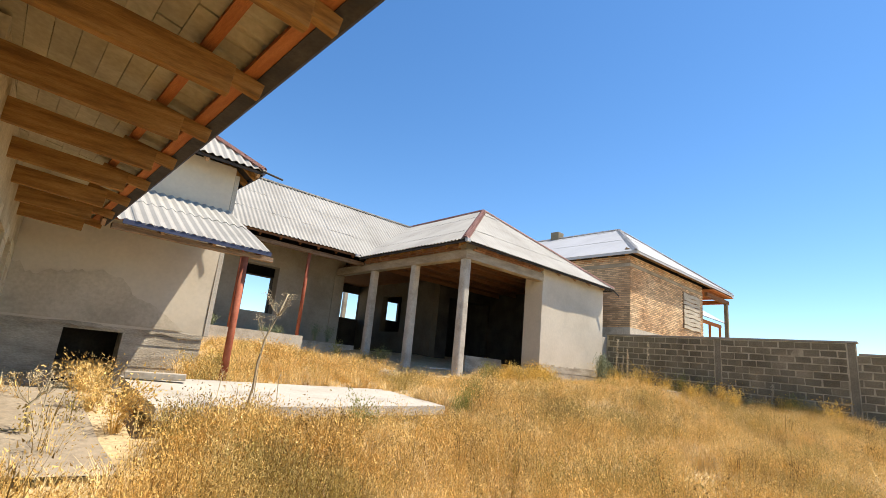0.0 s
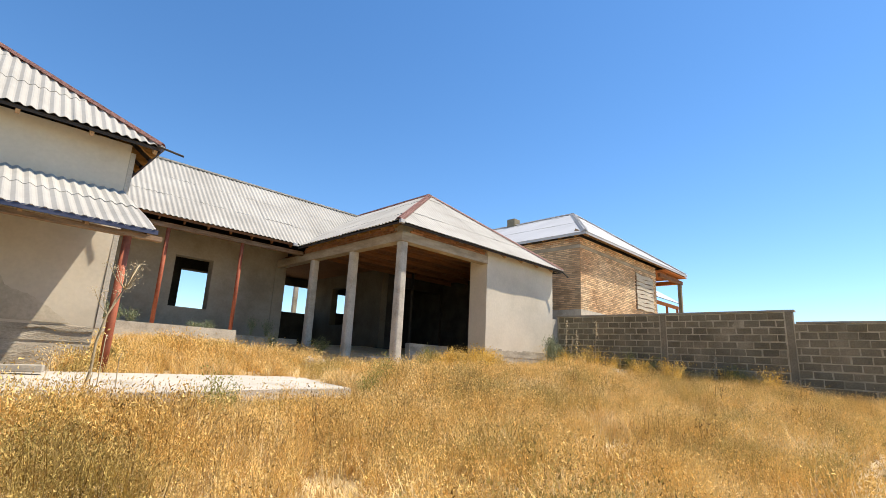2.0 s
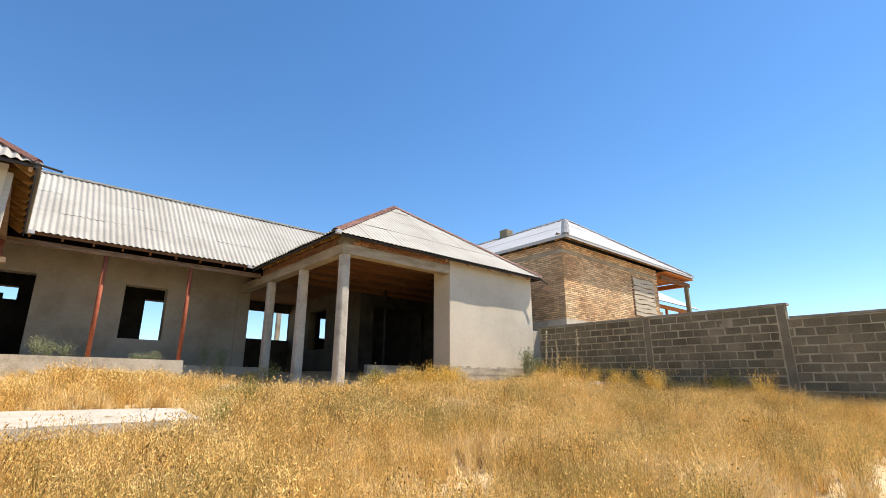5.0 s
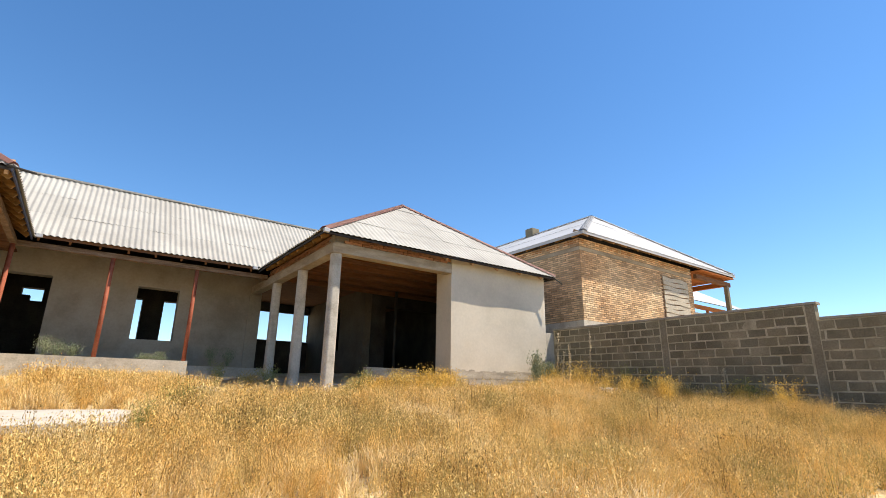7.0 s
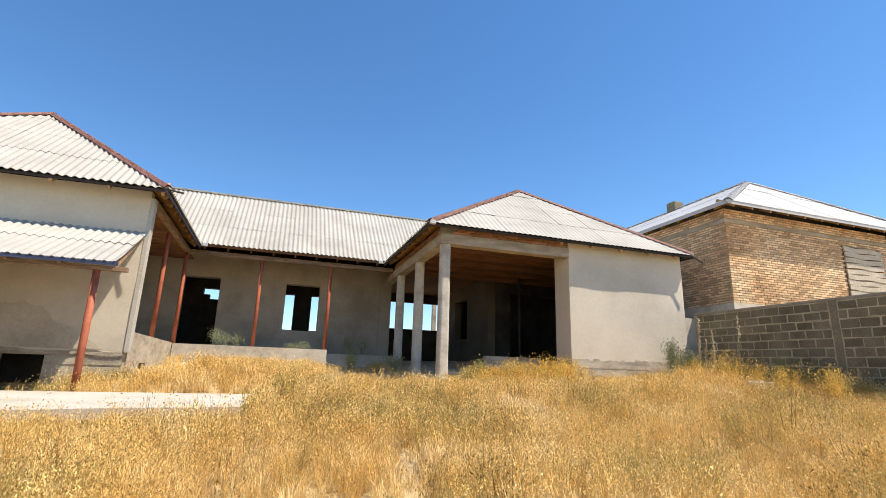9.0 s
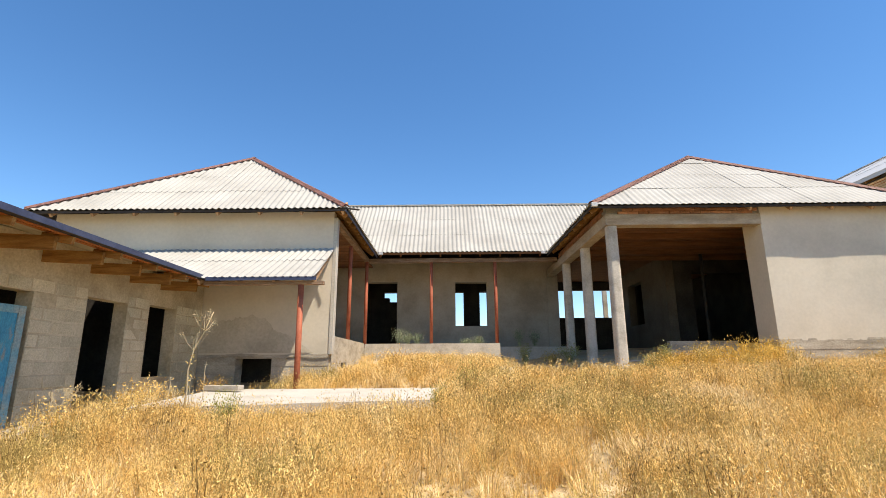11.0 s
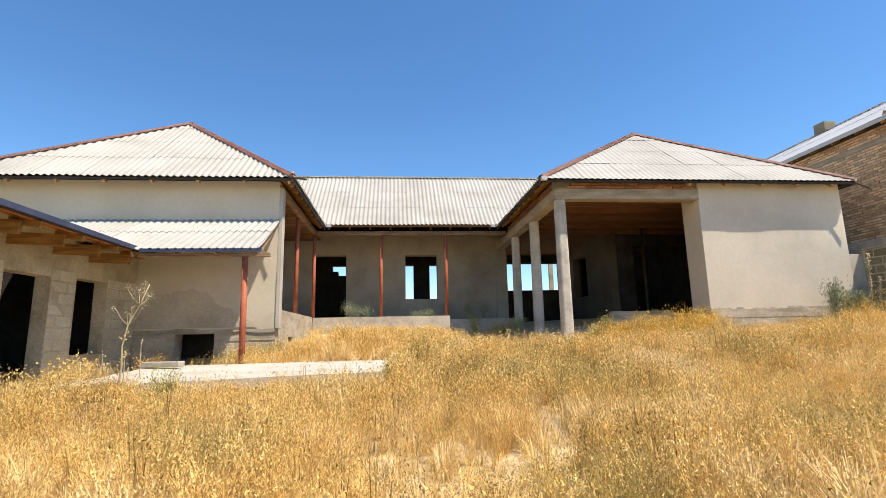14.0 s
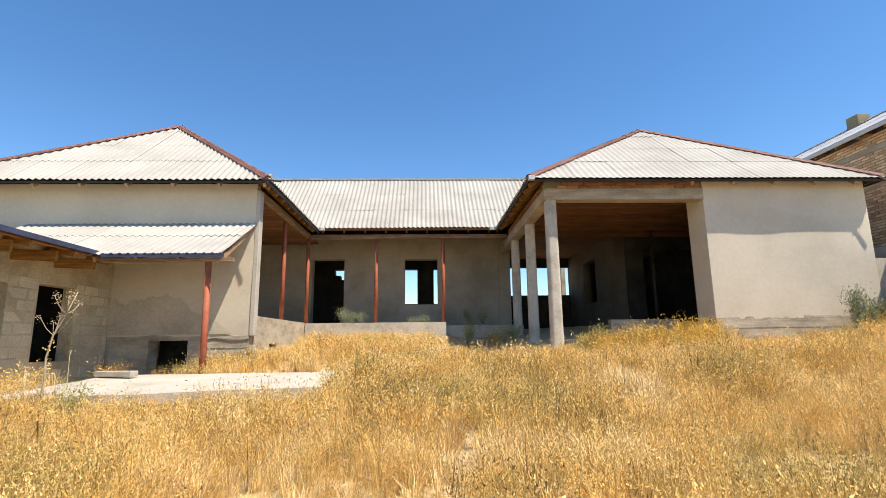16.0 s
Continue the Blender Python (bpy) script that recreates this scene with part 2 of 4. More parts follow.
def tube(bm, path, radius, sides=10, taper=1.0):
    rings = []
    for i, p in enumerate(path):
        p = Vector(p)
        d = (Vector(path[min(i + 1, len(path) - 1)]) - Vector(path[max(i - 1, 0)])).normalized()
        a = d.orthogonal().normalized()
        b = d.cross(a)
        r = radius * (1 + (taper - 1) * i / max(1, len(path) - 1))
        rings.append([bm.verts.new(p + r * (a * math.cos(2 * math.pi * k / sides) + b * math.sin(2 * math.pi * k / sides))) for k in range(sides)])
    for r0, r1 in zip(rings, rings[1:]):
        for k in range(sides):
            bm.faces.new((r0[k], r0[(k + 1) % sides], r1[(k + 1) % sides], r1[k]))
    bm.faces.new(rings[0][::-1])
    bm.faces.new(rings[-1])


def wall(name, axis, face, thick, a0, a1, z0, z1, holes, material, parent, label="", wob=0.0):
    """A wall whose seen face lies at axis = face, thick behind it (towards positive unless thick < 0), with holes (a, b, low, high) through it."""
    us = sorted({a0, a1, *[h[0] for h in holes], *[h[1] for h in holes]})
    zs = sorted({z0, z1, *[h[2] for h in holes], *[h[3] for h in holes]})
    us = [u for u in us if a0 <= u <= a1]
    zs = [z for z in zs if z0 <= z <= z1]

    def refine(c, step):
        out = [c[0]]
        for p, q in zip(c, c[1:]):
            k = max(1, int(abs(q - p) / step))
            out += [p + (q - p) * i / k for i in range(1, k + 1)]
        return out
    if wob:
        us, zs = refine(us, 0.35), refine(zs, 0.35)

    def solid(i, j):
        if not (0 <= i < len(us) - 1 and 0 <= j < len(zs) - 1):
            return False
        u, z = (us[i] + us[i + 1]) / 2, (zs[j] + zs[j + 1]) / 2
        return not any(h[0] < u < h[1] and h[2] < z < h[3] for h in holes)
    bm, made = bmesh.new(), {}
    s = 1 if (thick > 0) == (axis == "y") else -1

    def vert(i, j, k):
        if (i, j, k) not in made:
            u, z, d = us[i], zs[j], face + k * thick
            if wob:
                nv = noise.noise_vector((u * 0.9, d, z * 0.9))
                u, z, d = u + nv.x * wob * 0.6, z + nv.z * wob * 0.6, d + nv.y * wob
            made[i, j, k] = bm.verts.new((u, d, z) if axis == "y" else (d, u, z))
        return made[i, j, k]

    def quad(*c):
        v = [vert(*x) for x in c]
        bm.faces.new(v if s > 0 else v[::-1])
    for i in range(len(us) - 1):
        for j in range(len(zs) - 1):
            if not solid(i, j):
                continue
            quad((i, j, 0), (i + 1, j, 0), (i + 1, j + 1, 0), (i, j + 1, 0))
            quad((i, j + 1, 1), (i + 1, j + 1, 1), (i + 1, j, 1), (i, j, 1))
            if not solid(i - 1, j):
                quad((i, j, 1), (i, j, 0), (i, j + 1, 0), (i, j + 1, 1))
            if not solid(i + 1, j):
                quad((i + 1, j, 0), (i + 1, j, 1), (i + 1, j + 1, 1), (i + 1, j + 1, 0))
            if not solid(i, j - 1):
                quad((i, j, 1), (i + 1, j, 1), (i + 1, j, 0), (i, j, 0))
            if not solid(i, j + 1):
                quad((i, j + 1, 0), (i + 1, j + 1, 0), (i + 1, j + 1, 1), (i, j + 1, 1))
    return part(name, bm, material, parent, label)


def roof_face(parent, poly, material=None, pitch=0.15, amp=0.018, wide=1.05, tall=1.2, name="roof_slope", piece="roof_sheet", jag=0.03, label="", deck=True):
    """A roof slope covered with corrugated sheets. poly: its corners in one plane, the first two along the eave; up the slope is to the left of that."""
    material = material or SHEET
    o = Vector(poly[0])
    u = (Vector(poly[1]) - o).normalized()
    nrm = u.cross(Vector(poly[2]) - o).normalized()
    if nrm.z < 0:
        nrm = -nrm
    v = nrm.cross(u)
    flat = [((Vector(p) - o).dot(u), (Vector(p) - o).dot(v)) for p in poly]
    if sum(b for _, b in flat) < 0:
        v, flat = -v, [(a, -b) for a, b in flat]
    bm = bmesh.new()
    if deck:
        bm.faces.new([bm.verts.new(Vector(p) - nrm * 0.05) for p in poly])
    else:
        beam(bm, o + u * 0.05 + v * 0.1 - nrm * 0.05, Vector(poly[1]) - u * 0.05 + v * 0.1 - nrm * 0.05, 0.06, 0.03)
    slope = part(name, bm, TAR if deck else WOOD_RED, parent, label or "slope of corrugated sheets")
    a0, a1 = min(a for a, _ in flat), max(a for a, _ in flat)
    top = max(b for _, b in flat)

    def span(a):
        hits = []
        for (p, q), (r, s) in zip(flat, flat[1:] + flat[:1]):
            if abs(r - p) > 1e-6 and min(p, r) - 1e-6 <= a <= max(p, r) + 1e-6:
                hits.append(q + (s - q) * (a - p) / (r - p))
        return (min(hits), max(hits)) if hits else (0, 0)
    step = pitch / 6
    rows = max(1, math.ceil((top - 0.15) / tall))
    cols = max(1, math.ceil((a1 - a0) / wide))
    for r in range(rows):
        for c in range(cols):
            lo, hi = r * tall - (0.08 if r else 0.06), min((r + 1) * tall + 0.06, top)
            dj, lift, lean = random.uniform(-jag, jag), 0.004 * (r % 2) + random.uniform(0, 0.004), random.uniform(-0.006, 0.006)
            lines = []
            for k in range(int(round(wide / step)) + 2):
                a = a0 + c * wide + k * step
                if a > a1:
                    break
                s0, s1 = span(min(max(a, a0 + 1e-4), a1 - 1e-4))
                b0, b1 = max(lo + dj, s0 - 0.06), min(hi, s1)
                if b1 - b0 < 0.05:
                    b0 = b1 = min(hi, s1)
                    if lines and lines[-1][2] - lines[-1][1] < 0.05:
                        continue
                lines.append((a, b0, b1))
            if len(lines) < 3 or max(l[2] - l[1] for l in lines) < 0.08:
                continue
            vs, fs, n = [], [], len(lines)
            for a, b0, b1 in lines:
                h = amp * math.sin(2 * math.pi * a / pitch) + lift + lean * (a - a0 - c * wide)
                for b, e in ((b0, 0.007), (b1, 0.0)):
                    p = o + u * a + v * b + nrm * (h + e)
                    vs += [p, p - nrm * 0.008]
            for k in range(n - 1):
                i, j = 4 * k, 4 * k + 4
                fs += [(i, j, j + 2, i + 2), (i + 1, i + 3, j + 3, j + 1), (i, i + 1, j + 1, j), (i + 2, j + 2, j + 3, i + 3)]
            raw(piece, vs, fs, material, slope, smooth=False)
    return slope


def cap(parent, p, q, material=None, width=0.12, name="ridge_cap"):
    p, q = Vector(p), Vector(q)
    bm = bmesh.new()
    d = (q - p).normalized()
    s = d.cross(Vector((0, 0, 1))).normalized() * width
    up = Vector((0, 0, 0.03))
    dn = Vector((0, 0, -0.055))
    a = [bm.verts.new(x) for x in (p - s + dn, p - s * 0.35 + up, p + s * 0.35 + up, p + s + dn)]
    b = [bm.verts.new(x) for x in (q - s + dn, q - s * 0.35 + up, q + s * 0.35 + up, q + s + dn)]
    for k in range(3):
        bm.faces.new((a[k], a[k + 1], b[k + 1], b[k]))
    bmesh.ops.solidify(bm, geom=bm.faces[:], thickness=0.006)
    return part(name, bm, material or CAP, parent)


# ---- ground ----
def lift(x, y):
    yy = min(max(y, -6.0), 16.0)
    xx = min(max(x, -4.0), 22.0)
    z = 0.1 * (yy + 1) + 0.03 * (xx - 5)
    dip = 0.6 * math.exp(-(((xx - 1.0) / 1.5) ** 2 + ((yy - 9.9) / 1.1) ** 2))
    dip += 0.5 * math.exp(-(((xx - 8.75) / 0.9) ** 2 + ((yy - 15.2) / 0.9) ** 2)) + 0.45 * math.exp(-(((xx - 8.2) / 0.9) ** 2 + ((yy - 12.2) / 2.5) ** 2))
    near = 1.0 if abs(x) < 40 and abs(y) < 40 else 0.0
    return z - dip + 0.05 * near * noise.noise((x * 0.5, y * 0.5, 0)) + 0.025 * near * noise.noise((x * 1.9, y * 1.9, 3))


def ground_sheet():
    def ticks(lo, hi, step):
        c = list(np.arange(lo, hi + 1e-6, step))
        far = [8, 20, 50, 120, 300, 800, 2500]
        return [lo - f for f in far[::-1]] + c + [hi + f for f in far]
    xs, ys = ticks(-6, 22, 0.3), ticks(-6, 22, 0.3)
    vs = [(x, y, lift(x, y)) for y in ys for x in xs]
    w = len(xs)
    fs = [(j * w + i, j * w + i + 1, j * w + w + i + 1, j * w + w + i) for j in range(len(ys) - 1) for i in range(w - 1)]
    ob = raw("ground", vs, fs, SOIL, smooth=True)
    tagged(ob, "dry sandy ground of the weedy yard", "ground", kind="structure")


ground_sheet()

# ---- the house ----
FRONT_L, FRONT_R, MAIN, BACK, REAR = 10.15, 9.9, 17.1, 20.0, 21.0
EAVE, EAVE_M, RIDGE = 5.07, 5.17, 7.66
house = thing("house", (6.5, 15, 1.2), "unfinished L-shaped house in bare cement plaster under a pale corrugated roof", "house")

# walls
wall("wall_left_wing", "y", FRONT_L, 0.22, -3.8, 3.1, 1.66, 5.1, [], PLASTER, house, "grey cement-plastered front wall", wob=0.02)
for z0, z1, back in ((0.1, 1.02, 0.03), (1.022, 1.2, 0.02), (1.202, 1.4, 0.034), (1.402, 1.57, 0.022), (1.572, 1.65, 0.04)):
    gap = [(0.95, 1.79, z0 - 0.1, z1 + 0.1)] if z1 < 1.6 else []
    wall("plinth", "y", FRONT_L + back, 0.4, -3.8, 3.1, z0, z1, gap, PLINTH, house, "rough board-marked concrete plinth" if z1 < 1.6 else "", wob=0.02)
wall("wall_left_wing_outer", "x", -3.8, 0.4, FRONT_L + 0.41, 20.4, 0.2, 5.1, [], PLASTER, house)
# Terrace walls: the roof's shade is part of their colour.
wall("wall_left_wing_inner", "x", 0.2, 0.4, FRONT_L + 0.41, MAIN, 1.2, 5.1, [], SHADE_RENDER, house)
wall("wall_main", "y", MAIN, 0.4, 0.2, 10.05, 1.2, 5.3, [(2.8, 3.97, 1.9, 4.47), (6.17, 7.37, 2.79, 4.46)], SHADE_RENDER, house, "grey plastered wall with a doorway and a bare window opening", wob=0.01)
# Rear and room walls wear the interior shade as their base colour.
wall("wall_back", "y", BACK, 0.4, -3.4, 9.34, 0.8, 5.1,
     [(5.3, 6.58, 3.02, 4.5), (7.27, 8.45, 3.02, 4.5), (3.08, 3.66, 4.24, 4.5), (3.32, 3.66, 4.06, 4.24)], INNER_SHADE, house)
wall("wall_rear_porch", "y", REAR, 0.15, 9.36, 17.2, 0.8, 5.1, [(10.1, 13.375, 3.42, 4.66), (14.95, 15.85, 3.65, 4.6)], INNER_SHADE, house)
wall("wall_right_wing", "y", FRONT_R, 0.73, 13.35, 17.2, 1.9, 5.1, [], PLASTER, house, "pale plastered wall, sunlit below the eave's shadow", wob=0.01)
for z0, z1, back in ((0.7, 1.5, 0.0), (1.502, 1.7, -0.012), (1.702, 1.893, -0.02)):
    wall("plinth", "y", FRONT_R + back, 0.72, 13.34, 17.22, z0, z1, [], PLINTH, house, "board-marked concrete plinth", wob=0.014)
# Unseen dark backing and floor, added to keep the basement opening black.
wall("cellar_wall", "y", 11.3, 0.2, 0.61, 3.0, 0.0, 1.74, [], INNER_SHADE, house)
one("cellar_floor", INNER_SHADE, house, "", box, 0.61, 10.6, 0.0, 3.0, 11.29, 0.75)
one("porch_sill", PLINTH, house, "low rough sill across the porch", box, 11.6, 11.5, 0.9, 13.345, 11.7, 1.97, soft=0.01)
wall("wall_right_wing_outer", "x", 17.2, -0.35, FRONT_R + 0.74, 20.99, 0.8, 5.1, [], INNER_SHADE, house)
wall("wall_corridor", "x", 13.38, 0.3, 15.4, 20.99, 1.2, 5.1, [(17.55, 19.0, 2.87, 4.5)], PORCH_SHADE, house, wob=0.01)
wall("wall_room_front", "y", 15.4, 0.3, 13.69, 16.84, 1.2, 5.1, [(14.3, 16.7, 1.5, 4.45)], INNER_SHADE, house)
wall("wall_main_end", "x", 10.05, -0.35, 17.51, 20.99, 1.2, 5.1, [], PLASTER, house)
bm = bmesh.new()
tube(bm, [(14.2, 14.5, 1.5), (14.22, 14.5, 4.9)], 0.055, 12)
part("prop", bm, IRON, house, "dark pole propping the porch ceiling", smooth=True)
one("pilaster", SHADE_RENDER, house, "shallow plastered pilaster at the end of the wall", box, 9.62, 17.05, 1.2, 10.045, 17.094, 4.63, soft=0.006)



def plaster_edge(x0, x1, z, y):
    """The broken lower edge of the plaster coat: a ragged lip over the plinth."""
    bm = bmesh.new()
    n = int((x1 - x0) / 0.045)
    rows = []
    for k in range(n + 1):
        x = x0 + (x1 - x0) * k / n
        drop = 0.035 + 0.05 * noise.noise((x * 2.3, 1, z)) + 0.035 * noise.noise((x * 9, 4, z))
        out = 0.004 + 0.012 * noise.noise((x * 5, 7, z))
        sag = 0.05 * noise.noise((x * 0.8, 3, z))
        rows.append([bm.verts.new(p) for p in ((x, y + 0.012, z + 0.07 + sag), (x, y - out * 0.7, z + 0.03 + sag), (x, y - out, z - drop * 0.6 + sag), (x, y + 0.002, z - drop + sag), (x, y + 0.05, z - drop + 0.01 + sag))])
    for p, q in zip(rows, rows[1:]):
        for k in range(4):
            bm.faces.new((p[k], p[k + 1], q[k + 1], q[k]))
    part("plaster_edge", bm, PLINTH, house, "ragged broken lower edge of the plaster coat")


def plaster_patch(x0, x1, z0, z1, y, seed):
    """A thin second coat with a ragged outline, a few millimetres proud of the wall."""
    bm = bmesh.new()
    n, m = int((x1 - x0) / 0.05), 6
    grid = []
    for k in range(n + 1):
        x = x0 + (x1 - x0) * k / n
        ease = min(1.0, 6 * min(k, n - k) / n)
        top = z0 + (z1 - z0) * ease * (0.72 + 0.3 * noise.noise((x * 1.3, seed, 0)) + 0.16 * noise.noise((x * 4.1, seed, 3)) + 0.07 * noise.noise((x * 13, seed, 5)))
        grid.append([bm.verts.new((x, y - 0.005 - 0.001 * (j not in (0, m)), z0 + (top - z0) * j / m)) for j in range(m + 1)])
    for p, q in zip(grid, grid[1:]):
        for j in range(m):
            bm.faces.new((p[j], q[j], q[j + 1], p[j + 1]))
    for v in bm.verts:
        v.co.y += 0.02 * noise.noise_vector((v.co.x * 0.9, y, v.co.z * 0.9)).y - 0.012
    part("plaster_patch", bm, DAMP, house, "darker damp patch of old plaster")


plaster_patch(-3.6, 2.75, 1.7, 2.75, FRONT_L, 2.0)
plaster_edge(-3.8, 3.1, 1.64, FRONT_L)
plaster_edge(13.36, 17.18, 1.91, FRONT_R)

# the tall white corner trim of the left wing
one("corner_trim", SLAB, house, "pale upright corner strip", box, 3.1, FRONT_L - 0.012, 1.66, 3.19, FRONT_L + 0.22, 4.95, soft=0.008)


# terrace, floors
def terrace():
    wall("terrace_edge", "x", 3.12, -0.3, FRONT_L + 0.23, 15.0, 0.7, 2.1, [(11.5, 12.1, 1.33, 1.48)], PLINTH, house, "low concrete edge of the terrace", wob=0.015)
    wall("terrace_front", "y", 14.95, 0.25, 3.142, 7.58, 0.9, 2.08, [], CONCRETE, house, "low concrete terrace wall", wob=0.012)
    wall("terrace_side", "x", 7.58, -0.25, 15.205, 16.1, 0.6, 2.06, [], CONCRETE, house, wob=0.008)
    wall("terrace_front_low", "y", 16.1, 0.25, 7.35, 10.28, 0.6, 2.0, [], CONCRETE, house, "low concrete wall set back behind a hollow", wob=0.012)
    one("terrace_floor", CONCRETE, house, "", box, 0.6, 10.62, 1.75, 2.83, 17.09, 2.03)
    one("terrace_floor", CONCRETE, house, "", box, 2.832, 15.21, 1.2, 7.32, 17.09, 2.02)
    one("terrace_floor", CONCRETE, house, "", box, 7.322, 16.36, 1.2, 10.04, 17.04, 1.985)
    one("porch_floor", CONCRETE, house, "", box, 10.3, 11.72, 0.7, 16.84, 20.99, 1.5)
    one("room_floor", INNER_SHADE, house, "", box, 0.2, 17.51, 1.2, 9.34, 19.99, 2.02)


terrace()


# columns, beams of the right wing
def column(y, foot, top=4.63):
    bm = bmesh.new()
    hexa(bm, [(9.69, y + 0.01, foot), (9.96, y + 0.01, foot), (9.96, y + 0.28, foot), (9.69, y + 0.28, foot), (9.7, y + 0.02, top), (9.95, y + 0.02, top), (9.95, y + 0.27, top), (9.7, y + 0.27, top)])
    bmesh.ops.bevel(bm, geom=[e for e in bm.edges if abs(e.verts[0].co.z - e.verts[1].co.z) > 1], offset=0.07, segments=4, affect="EDGES", profile=0.5)
    part("column", bm, CONCRETE, house, "square cast concrete column with softened corners")


for cy, cf in ((9.9, 0.8), (12.2, 0.9), (14.5, 1.0)):
    column(cy, cf)
one("column", CONCRETE, house, "square cast concrete column of the rear porch", box, 13.47, 22.6, 1.2, 13.66, 22.79, 5.2)
one("lintel", CAST_BEAM, house, "cast concrete beam over the porch columns", box, 9.66, FRONT_R - 0.02, 4.632, 13.36, FRONT_R + 0.28, 4.9, soft=0.012)
one("lintel", CAST_BEAM, house, "cast concrete side beam of the porch", box, 9.66, FRONT_R + 0.282, 4.632, 9.94, 17.08, 4.9, soft=0.012)


def brick_band():
    """Courses of red brick between the beam and the eave."""
    me = bpy.data.meshes.new("brick")
    bm = bmesh.new()
    box(bm, -0.118, -0.055, -0.031, 0.118, 0.055, 0.031)
    bm.to_mesh(me)
    bm.free()
    me.materials.append(RED_BRICK)
    back = one("brick_band", MORTAR, house, "", box, 9.71, FRONT_R + 0.035, 4.902, 13.34, FRONT_R + 0.25, 5.12)
    side = one("brick_band", MORTAR, house, "", box, 9.715, FRONT_R + 0.252, 4.902, 9.9, 15.2, 5.12)
    for r in range(3):
        z = 4.938 + r * 0.072
        for k in range(15):
            x = 9.84 + k * 0.248 + (0.12 if r % 2 else 0)
            if x < 13.25 and not (r == 2 and k % 4 == 1) and x > 10.0 + 0.3 * (r == 2):
                b = under(new("brick", me), back)
                b.location = (x, FRONT_R + 0.04 + random.uniform(-0.01, 0.006), z)
        for k in range(20):
            y = FRONT_R + 0.4 + k * 0.248 + (0.12 if r % 2 else 0)
            b = under(new("brick", me), side)
            b.matrix_basis = pose(9.76 + random.uniform(-0.01, 0.01), y, z, 0, 0, 90)


brick_band()


# posts of the terrace: thin pipes of red primer
def pipe_post(x, y, z0, z1, lean=0.0):
    bm = bmesh.new()
    tube(bm, [(x, y, z0), (x + lean, y, z1)], 0.057, 14)
    part("post", bm, RUST, house, "red-primed steel pipe post", smooth=True)


for px, py in ((3.02, 12.75), (3.12, 15.1), (5.32, 15.24), (7.52, 15.26)):
    pipe_post(px, py, 1.95, 4.84)

# roof
LX, RX = -0.1, 13.4
EL, ER, FL, FR, YM, YB = (-4.2, 3.5), (9.25, 17.42), 9.65, 9.58, 14.9, 21.9
AL, AR, YR = 12.75, 12.95, 17.5
roof_face(house, [(EL[0], FL, EAVE), (EL[1], FL, EAVE), (LX, AL, RIDGE)])
roof_face(house, [(EL[1], FL, EAVE), (EL[1], YM, EAVE), (LX, YR, RIDGE), (LX, AL, RIDGE)])
roof_face(house, [(EL[0], YB, EAVE), (EL[0], FL, EAVE), (LX, AL, RIDGE), (LX, YR, RIDGE)])
roof_face(house, [(EL[1] - 0.14, YM, EAVE_M), (ER[0] + 0.16, YM, EAVE_M), (RX, YR, RIDGE), (LX, YR, RIDGE)])
roof_face(house, [(ER[0], FR, EAVE), (ER[1], FR, EAVE), (RX, AR, RIDGE)], jag=0.014, amp=0.009)
roof_face(house, [(ER[0], YM, EAVE), (ER[0], FR, EAVE), (RX, AR, RIDGE), (RX, YR, RIDGE)])
roof_face(house, [(ER[1], FR, EAVE), (ER[1], YB, EAVE), (RX, YR, RIDGE), (RX, AR, RIDGE)])
roof_face(house, [(ER[1], YB, EAVE), (EL[0], YB, EAVE), (LX, YR, RIDGE), (RX, YR, RIDGE)])
for p, q in (((EL[1], FL, EAVE), (LX, AL, RIDGE)), ((EL[0], FL, EAVE), (LX, AL, RIDGE)), ((LX, AL, RIDGE), (LX, YR, RIDGE)),
             ((LX, YR, RIDGE), (RX, YR, RIDGE)), ((ER[0], FR, EAVE), (RX, AR, RIDGE)), ((ER[1], FR, EAVE), (RX, AR, RIDGE)), ((RX, AR, RIDGE), (RX, YR, RIDGE))):
    level = p[1] == q[1] == YR
    lift_up = Vector((0, 0, -0.005 if level else 0.03))
    cap(house, Vector(p) + lift_up, Vector(q) + lift_up, SHEET if level else CAP)


